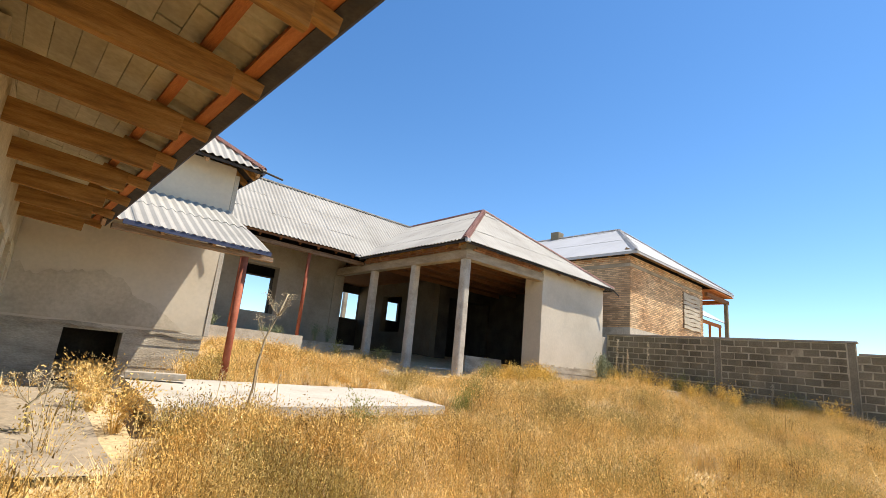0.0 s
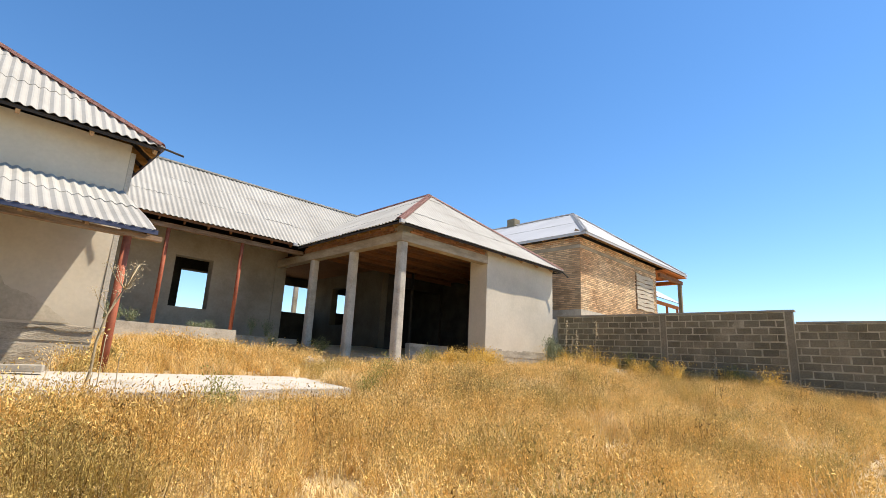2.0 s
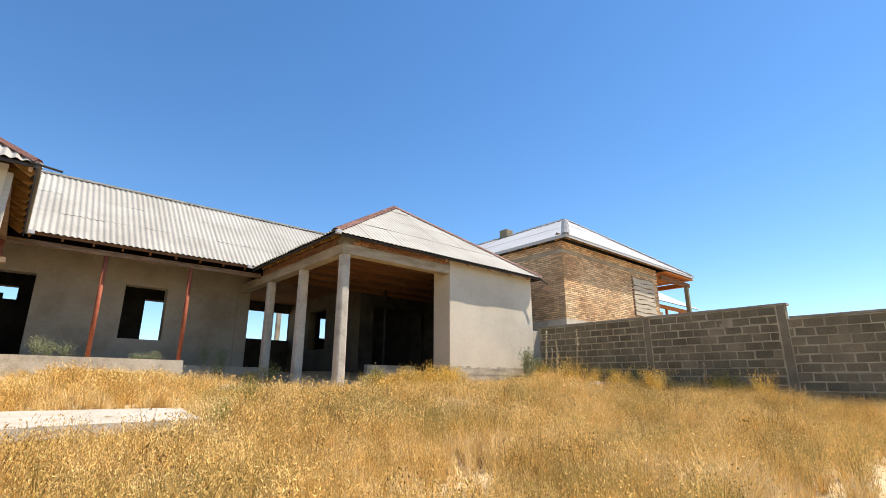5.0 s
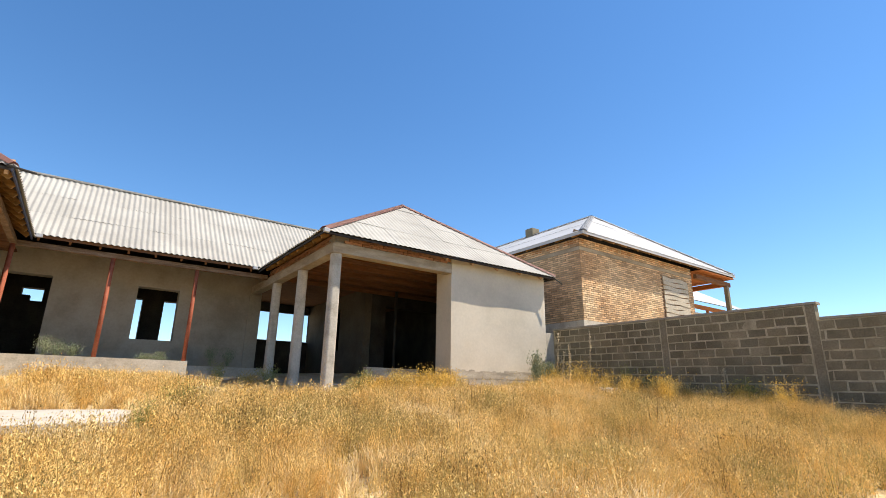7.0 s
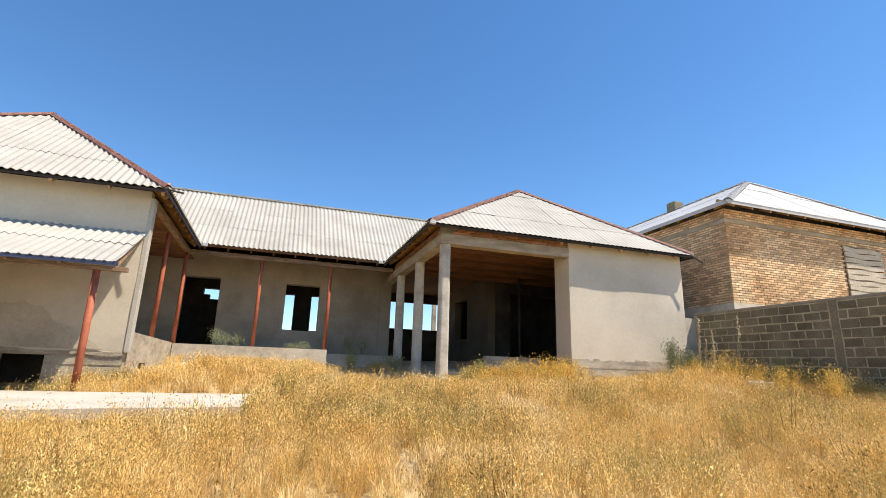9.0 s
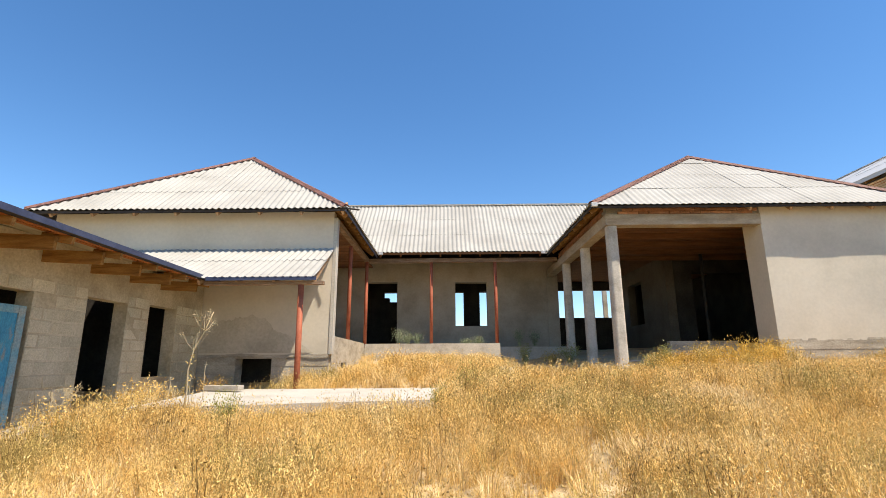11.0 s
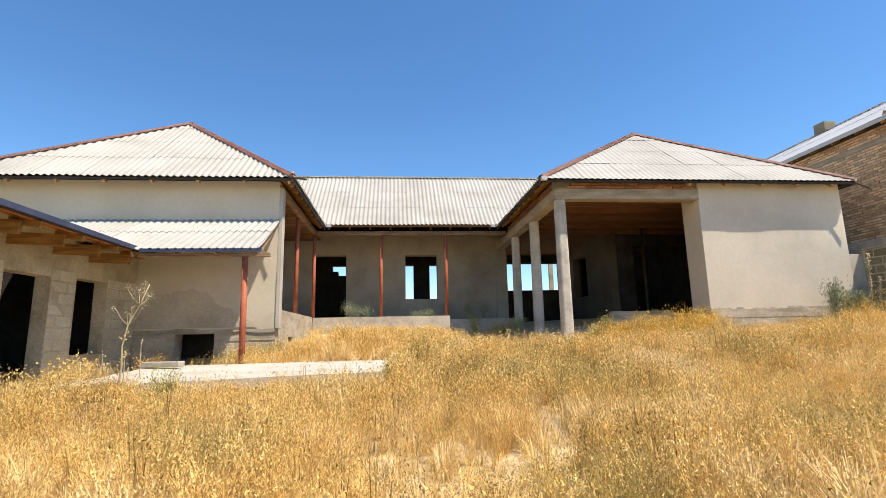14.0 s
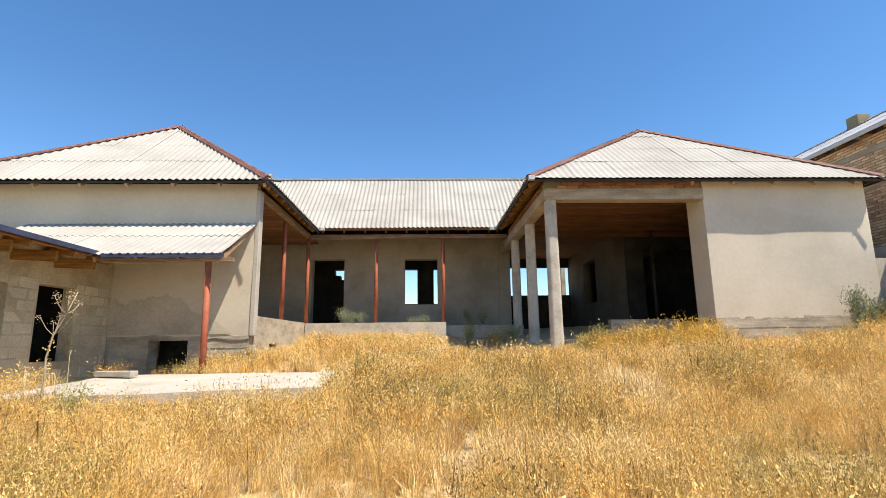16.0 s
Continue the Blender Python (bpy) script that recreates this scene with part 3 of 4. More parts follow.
def eaves():
    """Dark boards along the eaves, wall plates, rafters and ceiling boards."""
    z = EAVE - 0.075
    for p, q in (((EL[0], FL + 0.02, z), (EL[1], FL + 0.02, z)), ((EL[1] - 0.02, FL, z), (EL[1] - 0.02, YM + 0.03, z)), ((EL[1], YM + 0.02, z + 0.1), (ER[0], YM + 0.02, z + 0.1)),
                 ((ER[0] + 0.02, FR, z), (ER[0] + 0.02, YM, z)), ((ER[0], FR + 0.02, z), (ER[1], FR + 0.02, z)), ((ER[1] - 0.02, FR, z), (ER[1] - 0.02, YB, z))):
        metal = p[0] == q[0] == EL[1] - 0.02
        main = p[1] == q[1] == YM + 0.02
        one("fascia", DRIP if metal else WOOD_DARK if main else TAR, house, "dark blue metal drip edge" if metal else "dark board under the roof edge", beam, p, q, 0.03, 0.07 if metal or main else 0.05)
    # main terrace beam on its posts
    one("beam", WOOD_GREY, house, "weathered timber beam on the posts", box, 3.1, 15.17, 4.84, 9.65, 15.31, 4.98, soft=0.006)
    one("beam", WOOD_GREY, house, "weathered timber beam on the posts", box, 3.05, 10.38, 4.84, 3.18, 15.165, 4.98, soft=0.006)
    sl = (RIDGE - EAVE_M) / (YR - YM)
    for k in range(9):
        x = 3.6 + k * 0.68
        one("rafter", WOOD_DARK, house, "", beam, (x, YM + 0.06, EAVE_M - 0.14), (x, MAIN, EAVE_M - 0.14 + sl * (MAIN - YM - 0.06)), 0.05, 0.12)
    sx = (RIDGE - EAVE) / (RX - ER[0])
    for k in range(9):
        y = FR + 0.25 + k * 0.55
        run = min(0.57, (y - FR) * (RX - ER[0]) / (AR - FR) - 0.06)
        one("rafter", WOOD, house, "", beam, (ER[0] + 0.05, y, EAVE - 0.13), (ER[0] + 0.05 + run, y, EAVE - 0.13 + sx * run), 0.05, 0.1)
    sx = (RIDGE - EAVE) / (EL[1] - LX)
    for k in range(9):
        y = FL + 0.3 + k * 0.55
        run = min(1.55, (y - FL) * (EL[1] - LX) / (AL - FL) - 0.06)
        one("rafter", WOOD, house, "", beam, (EL[1] - 0.05, y, EAVE - 0.14), (EL[1] - 0.05 - run, y, EAVE - 0.14 + sx * run), 0.05, 0.12)
    for k in range(8):
        x = -3.6 + k * 1.0
        one("rafter_tail", WOOD_Y, house, "", beam, (x, FL + 0.06, EAVE - 0.13), (x, FRONT_L - 0.01, EAVE - 0.13 + 0.36), 0.06, 0.09)
    for k in range(5):
        x = 13.0 + k * 0.95
        one("rafter_tail", WOOD_Y, house, "", beam, (x, FR + 0.06, EAVE - 0.13), (x, FRONT_R - 0.03, EAVE - 0.13 + 0.2), 0.06, 0.09)
    # ceiling boards over the porch, and over the terrace's side
    bm = bmesh.new()
    for k in range(26):
        y = 10.2 + k * 0.19
        box(bm, 9.95, y, 4.95 + random.uniform(0, 0.01), 17.0, y + 0.17, 4.985)
    tagged(part("ceiling_lining", bm, WOOD_DARK, house, "dark rough ceiling boards of the porch"), kind="stuff")
    for k in range(5):
        one("joist", WOOD_DARK, house, "", box, 9.95, 10.9 + k * 1.0, 4.8, 16.9, 10.97 + k * 1.0, 4.945)
    bm = bmesh.new()
    for k in range(32):
        y = 10.6 + k * 0.2
        box(bm, 0.6, y, 5.0 + random.uniform(0, 0.01), 3.04, y + 0.18, 5.04)
    tagged(part("ceiling_lining", bm, WOOD_DARK, house, "rough ceiling boards over the terrace"), kind="stuff")
    one("ceiling_slab", WOOD_DARK, house, "", box, 0.6, 17.5, 5.05, 17.0, 21.34, 5.08)
    one("ceiling_slab", WOOD_DARK, house, "", box, 9.95, 15.15, 5.05, 17.0, 17.49, 5.08)
    # loose gutter stubs at the eave corners
    for p, q in (((EL[1] - 0.1, FL - 0.02, EAVE - 0.03), (EL[1] + 0.33, FL - 0.16, EAVE - 0.13)), ((ER[1] - 0.1, FR - 0.03, EAVE - 0.06), (ER[1] + 0.22, FR - 0.1, EAVE - 0.24))):
        bm = bmesh.new()
        tube(bm, [p, q], 0.022, 8)
        part("eave_rod", bm, IRON, house, "dark iron rod jutting from the eave corner")


eaves()


# floodlights at the two inner corners
def floodlight(x, y, z):
    t = thing("floodlight", (x, y, z), "small grey floodlight fixed under the eave corner", "lamp", "eave lamps")
    one("housing", LAMP_GREY, t, "", box, x - 0.07, y - 0.05, z - 0.05, x + 0.07, y + 0.04, z + 0.05, soft=0.01)
    one("bracket", IRON, t, "", box, x - 0.012, y + 0.042, z - 0.02, x + 0.012, y + 0.12, z + 0.06)


floodlight(9.12, YM - 0.06, EAVE + 0.02)
floodlight(3.62, YM - 0.06, EAVE + 0.02)
floodlight(ER[0] + 0.05, FR - 0.08, EAVE - 0.05)

# canopy on the left wing
CY, CZ, CX = 8.12, 3.14, 3.27
canopy = thing("canopy", (1.9, 9.2, 1.0), "lean-to canopy of corrugated sheets on a red pipe post", "canopy")
roof_face(canopy, [(0.2, CY, CZ), (CX, CY, CZ), (3.14, FRONT_L - 0.02, 4.16), (-1.9, FRONT_L - 0.02, 4.16), (-1.9, 9.3, CZ + 0.96 * 1.02 / 1.85)], tall=1.25, deck=False)
one("drip_edge", DRIP, canopy, "blue-grey metal drip edge", box, 1.1, CY - 0.05, CZ - 0.085, CX + 0.02, CY - 0.03, CZ - 0.015)
one("beam", WOOD_GREY, canopy, "rough timber beam", box, 1.0, CY + 0.1, CZ - 0.15, CX + 0.13, CY + 0.22, CZ - 0.075, soft=0.006)
one("verge_rafter", WOOD_Y, canopy, "", beam, (3.2, CY + 0.1, CZ - 0.08), (3.05, FRONT_L - 0.02, 4.05), 0.05, 0.1)
for k in range(3):
    one("rafter", WOOD_Y, canopy, "", beam, (0.9 + k * 0.75, CY + 0.1, CZ - 0.1), (0.9 + k * 0.75, FRONT_L - 0.02, 4.03), 0.05, 0.1)
bm = bmesh.new()
tube(bm, [(2.96, CY + 0.18, 0.6), (2.94, CY + 0.16, CZ - 0.15)], 0.058, 14)
part("post", bm, RUST, canopy, "red-primed steel pipe post", smooth=True)

# ---- slab in the yard ----
slab = thing("concrete_slab", (3.5, 6.9, 0.7), "wide pale dusty concrete slab lying on rubble", "slab")
bm = bmesh.new()
N = 14
edge = []
FLc, FRc, BRc, BLc = Vector((1.42, 5.58, 0.86)), Vector((5.6, 5.93, 0.93)), Vector((5.85, 8.0, 1.0)), Vector((1.5, 8.05, 0.99))
for a, b in ((FLc, FRc), (FRc, BRc), (BRc, BLc), (BLc, FLc)):
    for k in range(N):
        p = a.lerp(b, k / N)
        edge.append(p + Vector((noise.noise(p * 3) * 0.05, noise.noise(p * 3 + Vector((9, 0, 0))) * 0.06, noise.noise(p * 2) * 0.012)))
topv = [bm.verts.new(p) for p in edge]
mid = [bm.verts.new(p + Vector((0, 0, -0.13))) for p in edge]
bm.faces.new(topv)
bm.faces.new(mid[::-1])
for k in range(len(edge)):
    j = (k + 1) % len(edge)
    bm.faces.new((topv[k], mid[k], mid[j], topv[j]))
part("slab_top", bm, SLAB, slab)
wall("slab_base", "x", 1.56, 0.3, 5.75, 7.9, 0.2, 0.72, [], PLINTH, slab, "rough brown rubble base", wob=0.05)
one("base_block", PLINTH, slab, "", box, 1.9, 6.0, 0.2, 5.4, 7.8, 0.76)
kerb = thing("kerb_piece", (1.75, 7.6, 1.0), "short loose concrete kerb lying on the slab", "kerb")
one("kerb_body", CONCRETE, kerb, "", beam, (1.5, 7.75, 1.03), (2.2, 7.55, 1.04), 0.16, 0.09, soft=0.012)

# ---- the shed ----
def block_mesh(length, height, deep, material, seen):
    key = (round(length, 2), height, material.name, random.randrange(6))
    if key not in seen:
        me = bpy.data.meshes.new("block")
        bm = bmesh.new()
        box(bm, -deep / 2, -length / 2, -height / 2, deep / 2, length / 2, height / 2)
        for v in bm.verts:
            v.co.y += random.uniform(-0.013, 0.013)
            v.co.z += random.uniform(-0.009, 0.009)
        bmesh.ops.bevel(bm, geom=bm.edges[:], offset=0.007, segments=1, affect="EDGES")
        bm.to_mesh(me)
        bm.free()
        me.materials.append(material)
        seen[key] = me
    return seen[key]


BLOCKS = {}


def courses(parent, x, out, y0, y1, z0, z1, holes, material, skip=0.0, gap=0.014, skew=0.0, hinge=0.0, rise=0.0):
    """Rows of blocks bedded in the face x of a wall that looks towards out (+1 or -1), standing 5 to 9 mm proud of it."""
    r, z = 0, z0
    while z + 0.19 <= z1 + 0.01:
        gaps = sorted((h[0], h[1]) for h in holes if h[2] < z + 0.17 and h[3] > z + 0.03)
        at, runs = y0, []
        for a, b in gaps:
            if a > at:
                runs.append((at, a))
            at = max(at, b)
        if at < y1:
            runs.append((at, y1))
        for a, b in runs:
            y = a
            first = 0.2 if r % 2 else 0.4
            while y < b - 0.06:
                ln = min(first, b - y)
                first = 0.4
                if random.random() >= skip:
                    ob = under(new("block", block_mesh(ln - gap, 0.2 - gap, 0.05, material, BLOCKS)), parent)
                    ob.matrix_basis = pose(x + skew * (y + ln / 2 - hinge) + out * (random.uniform(0.003, 0.01) - 0.025), y + ln / 2 + random.uniform(-0.006, 0.006), z + 0.1 + random.uniform(-0.005, 0.005) + rise * (y + ln / 2 - 6), random.uniform(-0.9, 0.9) + math.degrees(math.atan(rise)), 0, random.uniform(-0.4, 0.4) - math.degrees(math.atan(skew)))
                y += ln
        z += 0.2
        r += 1


SX = 0.08
shed = thing("shed", (-1.5, 4, 0.2), "low pale block shed with open doorways and broad timber eaves", "shed")
HOLES = [(4.55, 5.65, 0.3, 2.5), (6.66, 7.62, 0.4, 2.56), (8.24, 9.14, 1.21, 2.61)]
wall("shed_wall_near", "x", -1.1, -0.2, -3.5, 4.0, -0.6, 3.32, [(-0.85, 0.95, -0.3, 2.6)], MORTAR_S, shed, wob=0.01)
shed_wall = wall("shed_wall", "x", SX, -0.26, 4.0, 10.12, -0.6, 3.32, HOLES, MORTAR_S, shed, "pale block wall smeared with mortar", wob=0.01)
SKEW = 0.062
for v in shed_wall.data.vertices:
    v.co.x += SKEW * (v.co.y - 10.1)
# Unseen inner walls and floor, darkened and closed so the doorways read black.
wall("shed_back_wall", "x", -3.6, -0.2, -3.5, 10.12, -0.6, 4.0, [], INNER_SHADE, shed)
wall("shed_end_wall", "y", -3.5, -0.2, -3.6, -1.1, -0.6, 3.6, [], INNER_SHADE, shed)
wall("shed_far_wall", "y", 9.92, 0.2, -3.59, -0.16, -0.6, 4.0, [], INNER_SHADE, shed)
wall("shed_partition", "y", 3.2, 0.15, -3.59, -1.31, -0.6, 3.6, [], INNER_SHADE, shed)
one("shed_floor", INNER_SHADE, shed, "", box, -3.59, -3.49, -0.5, -0.64, 9.9, 0.12)
EX, EZ, SL = 0.94, 3.16, 0.17
roof_face(shed, [(EX, -3.7, EZ), (EX, 8.9, EZ), (-3.9, 9.6, EZ + SL * (EX + 3.9)), (-3.9, -3.7, EZ + SL * (EX + 3.9))], SHEET_UNDER, tall=1.6, label="shallow slope of weathered corrugated sheets", deck=False)
for k in range(14):
    y = 1.97 + 0.95 * (k - 6) + random.uniform(-0.03, 0.03)
    one("joist", WOOD, shed, "long rough-sawn timber joist", beam, (-1.3, y - 0.07, 3.11), (0.72 + random.uniform(-0.05, 0.05), y - 0.07 + random.uniform(-0.02, 0.02), 3.0), 0.06, 0.19, soft=0.006)
    one("rafter", WOOD, shed, "rough-sawn rafter tail", beam, (0.5, y, EZ - 0.11 + SL * 0.4), (0.93, y, EZ - 0.115), 0.055, 0.1, soft=0.006)
for bx in (0.86, 0.58):
    one("batten", WOOD_RED, shed, "red-stained roof batten", box, bx - 0.035, -3.6, EZ - 0.056 + SL * (EX - bx), bx + 0.035, 8.85, EZ - 0.03 + SL * (EX - bx))
for k in range(14):
    x = 0.44 - k * 0.135
    for n in range(4):
        y0 = -3.6 + n * 3.1 + 0.3 * (k % 2)
        one("soffit_board", SHEET_UNDER, shed, "", hexa, [(x, y0, EZ - 0.028 + SL * (EX - x)), (x + 0.131, y0, EZ - 0.028 + SL * (EX - x - 0.131)), (x + 0.131, y0 + 3.08, EZ - 0.028 + SL * (EX - x - 0.131)), (x, y0 + 3.08, EZ - 0.028 + SL * (EX - x)),
                                                    (x, y0, EZ - 0.016 + SL * (EX - x)), (x + 0.131, y0, EZ - 0.016 + SL * (EX - x - 0.131)), (x + 0.131, y0 + 3.08, EZ - 0.016 + SL * (EX - x - 0.131)), (x, y0 + 3.08, EZ - 0.016 + SL * (EX - x))])
one("flashing", TAR, shed, "dark flashing strip under the sheets", box, EX - 0.05, -3.7, EZ - 0.05, EX + 0.054, 8.9, EZ - 0.035)
one("drip_edge", DRIP, shed, "blue-grey metal drip edge", box, EX + 0.055, -3.7, EZ - 0.05, EX + 0.068, 8.92, EZ + 0.03)
for k in range(5):
    one("wall_plate", WOOD_Y, shed, "", box, -1.28, -3.4 + k * 1.48, 3.322, -1.14, -1.94 + k * 1.48, 3.38)
for k in range(4):
    one("wall_plate", WOOD_Y, shed, "", box, -0.6, 4.02 + k * 1.48, 3.322, -0.46, 5.48 + k * 1.48, 3.38)
wall("shed_wall_jog", "y", 4.0, -0.2, -1.1, -0.3, -0.6, 3.32, [], MORTAR_S, shed)

path = thing("yard_path", (0.4, 4.5, 0.4), "pale dusty cement path along the shed wall", "path")
bm = bmesh.new()
px = [(4.6 + 0.3 * k) for k in range(12)]
rows_ = [[bm.verts.new((x + noise.noise((x, y, 5)) * 0.1 * (i == 2), y, lift(0.6, y) + z)) for y in px] for i, (x, z) in enumerate(((-0.44, 0.07), (0.3, 0.08), (1.0, 0.06), (1.1, -0.12)))]
for a, b in zip(rows_, rows_[1:]):
    for k in range(len(px) - 1):
        bm.faces.new((a[k], b[k], b[k + 1], a[k + 1]))
part("path_surface", bm, DUST, path, smooth=True)


def blue_door():
    d = thing("blue_door", (-0.17, 5.3, 0.55), "old panelled door in flaking blue paint, set in a shed doorway", "door")
    x0, y0, y1, z0, z1 = -0.19, 4.66, 5.54, 0.52, 2.27
    one("panel", BLUE, d, "", box, x0 - 0.01, y0 + 0.12, z0 + 0.14, x0 + 0.008, y1 - 0.12, z1 - 0.1)
    one("stile", BLUE_PALE, d, "worn pale blue upright", box, x0 - 0.02, y0, z0, x0 + 0.025, y0 + 0.118, z1, soft=0.005)
    one("stile", BLUE_PALE, d, "worn pale blue upright", box, x0 - 0.02, y1 - 0.118, z0, x0 + 0.025, y1, z1, soft=0.005)
    # Bottom rail in the paler blue paints the sunlit strip along the door's foot.
    for a, b, m in ((z0, z0 + 0.16, BLUE_PALE), (z0 + 0.45, z0 + 0.55, BLUE), (z1 - 0.52, z1 - 0.4, BLUE), (z1 - 0.11, z1, BLUE_PALE)):
        one("rail", m, d, "", box, x0 - 0.018, y0 + 0.12, a, x0 + 0.022, y1 - 0.12, b, soft=0.005)
    one("muntin", BLUE, d, "", box, x0 - 0.016, 5.06, z0 + 0.552, x0 + 0.02, 5.14, z1 - 0.522, soft=0.005)
    one("hinge", IRON, d, "rusty hinge", box, x0 + 0.024, y0 - 0.02, z0 + 1.25, x0 + 0.034, y0 + 0.1, z0 + 1.31)
    one("hinge", IRON, d, "rusty hinge", box, x0 + 0.024, y0 - 0.02, z0 + 0.3, x0 + 0.034, y0 + 0.1, z0 + 0.36)


blue_door()

# ---- boundary wall ----
BX, BSKEW, BRISE = 17.62, 0.06, 0.02
bwall = thing("boundary_wall", (17.5, 2, 0.5), "grey cinder-block boundary wall stepping down with thick mortar joints", "wall")
tall = wall("wall_tall", "x", BX, 0.2, 2.45, 9.95, 0.0, 3.25, [], MORTAR_GREY, bwall, "higher stretch of block wall", wob=0.006)
short = wall("wall_low", "x", BX, 0.2, -14.0, 2.448, -1.0, 2.93, [], MORTAR_GREY, bwall, "lower stretch of block wall", wob=0.006)
one("wall_return", CONCRETE, bwall, "short grey return against the house", box, 17.23, 9.96, 0.5, 17.85, 10.2, 3.24, soft=0.01)
for y, z in ((2.45, 3.25), (5.85, 3.25), (-1.3, 2.93), (-5.0, 2.93)):
    one("pillar", PILLAR, bwall, "smeared concrete pillar", box, BX - 0.008, y, 0.0, BX + 0.19, y + 0.17, z + 0.004, soft=0.004)
for a, b, z in ((2.4, 9.95, 3.255), (-14.0, 2.39, 2.935)):
    wall("coping", "x", BX - 0.02, 0.24, a, b, z, z + 0.05, [], MORTAR, bwall, "thin mortar coping", wob=0.012)
for ob in bwall.children:
    if not ob.name.startswith("wall_return"):
        for v in ob.data.vertices:
            v.co.x += BSKEW * (v.co.y - 9.9)
            v.co.z += BRISE * (v.co.y - 6)
courses(tall, BX, -1, 2.64, 5.84, 0.64, 3.25, [], BLOCK, 0.0, 0.03, BSKEW, 9.9, BRISE)
courses(tall, BX, -1, 6.04, 9.9, 0.64, 3.25, [], BLOCK, 0.0, 0.03, BSKEW, 9.9, BRISE)
courses(short, BX, -1, -1.06, 2.44, 0.32, 2.93, [], BLOCK, 0.0, 0.03, BSKEW, 9.9, BRISE)

# ---- the neighbour's house ----
NX0, NX1, NY, NZ = 18.85, 26.4, 9.65, 6.75
nb = thing("neighbour_house", (24, 15, 1.5), "brick house with a white metal hipped roof behind the boundary wall", "house")
nfront = wall("brick_wall", "y", NY, 0.38, NX0, NX1, 1.0, NZ, [], MORTAR_PALE, nb, "yellow-brown brick wall", wob=0)
nside = wall("brick_wall", "x", NX0, 0.38, NY + 0.382, 20.0, 1.0, NZ, [], MORTAR_PALE, nb, "yellow-brown brick wall", wob=0)
one("base_band", CONCRETE, nb, "grey concrete base band", box, NX0 - 0.03, NY - 0.03, 1.0, NX1, NY + 0.3, 3.78, soft=0.01)
one("base_band", CONCRETE, nb, "grey concrete base band", box, NX0 - 0.03, NY + 0.302, 1.0, NX0 + 0.3, 20.0, 3.78, soft=0.01)
one("ring_beam", CAST_BEAM, nb, "grey concrete ring beam", box, NX0 - 0.022, NY - 0.022, 6.3, NX1, NY + 0.3, 6.42)
one("ring_beam", CAST_BEAM, nb, "grey concrete ring beam", box, NX0 - 0.022, NY + 0.302, 6.3, NX0 + 0.3, 20.0, 6.42)


def brick_field():
    """Courses of yellow brick: the nearest as single bricks, the rest as one mesh a wall."""
    me = bpy.data.meshes.new("brick")
    bm = bmesh.new()
    box(bm, -0.116, -0.03, -0.0275, 0.116, 0.03, 0.0275)
    bm.to_mesh(me)
    bm.free()
    me.materials.append(BRICK_O)
    short_me = bpy.data.meshes.new("half_brick")
    bm = bmesh.new()
    box(bm, -0.058, -0.03, -0.0275, 0.058, 0.03, 0.0275)
    bm.to_mesh(short_me)
    bm.free()
    short_me.materials.append(BRICK_O)
    for side in (0, 1):
        vs, fs, count = [], [], 0
        length = (NX1 - NX0) if side == 0 else 8.0
        for r in range(39):
            z = 3.82 + r * 0.076
            if 6.28 < z < 6.44:
                continue
            x = 0.13 * (r % 2)
            if r % 2:
                half = under(new("brick", short_me), nfront if side == 0 else nside)
                half.matrix_basis = pose(NX0 + 0.062, NY + 0.014, z) if side == 0 else pose(NX0 + 0.014, NY + 0.062, z, 0, 0, 90)
            while x < length - 0.13:
                j, t = random.uniform(-0.006, 0.004), random.uniform(-0.004, 0.004)
                if side == 0 and 5.1 < x + 0.12 < 7.1 and 4.35 < z < 6.12:
                    x += 0.252
                    continue
                if side == 0 and x < 1.95:
                    bk = under(new("brick", me), nfront)
                    bk.location = (NX0 + x + 0.12, NY + 0.014 + j, z + t)
                else:
                    c = (NX0 + x + 0.12, NY + 0.014 + j, z + t) if side == 0 else (NX0 + 0.014 + j, NY + x + 0.12, z + t)
                    h = (0.116, 0.03, 0.0275) if side == 0 else (0.03, 0.116, 0.0275)
                    i = len(vs)
                    vs += [(c[0] + a * h[0], c[1] + b * h[1], c[2] + d * h[2]) for d in (-1, 1) for a, b in ((-1, -1), (1, -1), (1, 1), (-1, 1))]
                    fs += [(i, i + 1, i + 5, i + 4), (i + 3, i, i + 4, i + 7), (i + 4, i + 5, i + 6, i + 7), (i + 1, i + 2, i + 6, i + 5)]
                x += 0.252
        tagged(raw("bricks", vs, fs, BRICK, nfront if side == 0 else nside), kind="stuff")


brick_field()


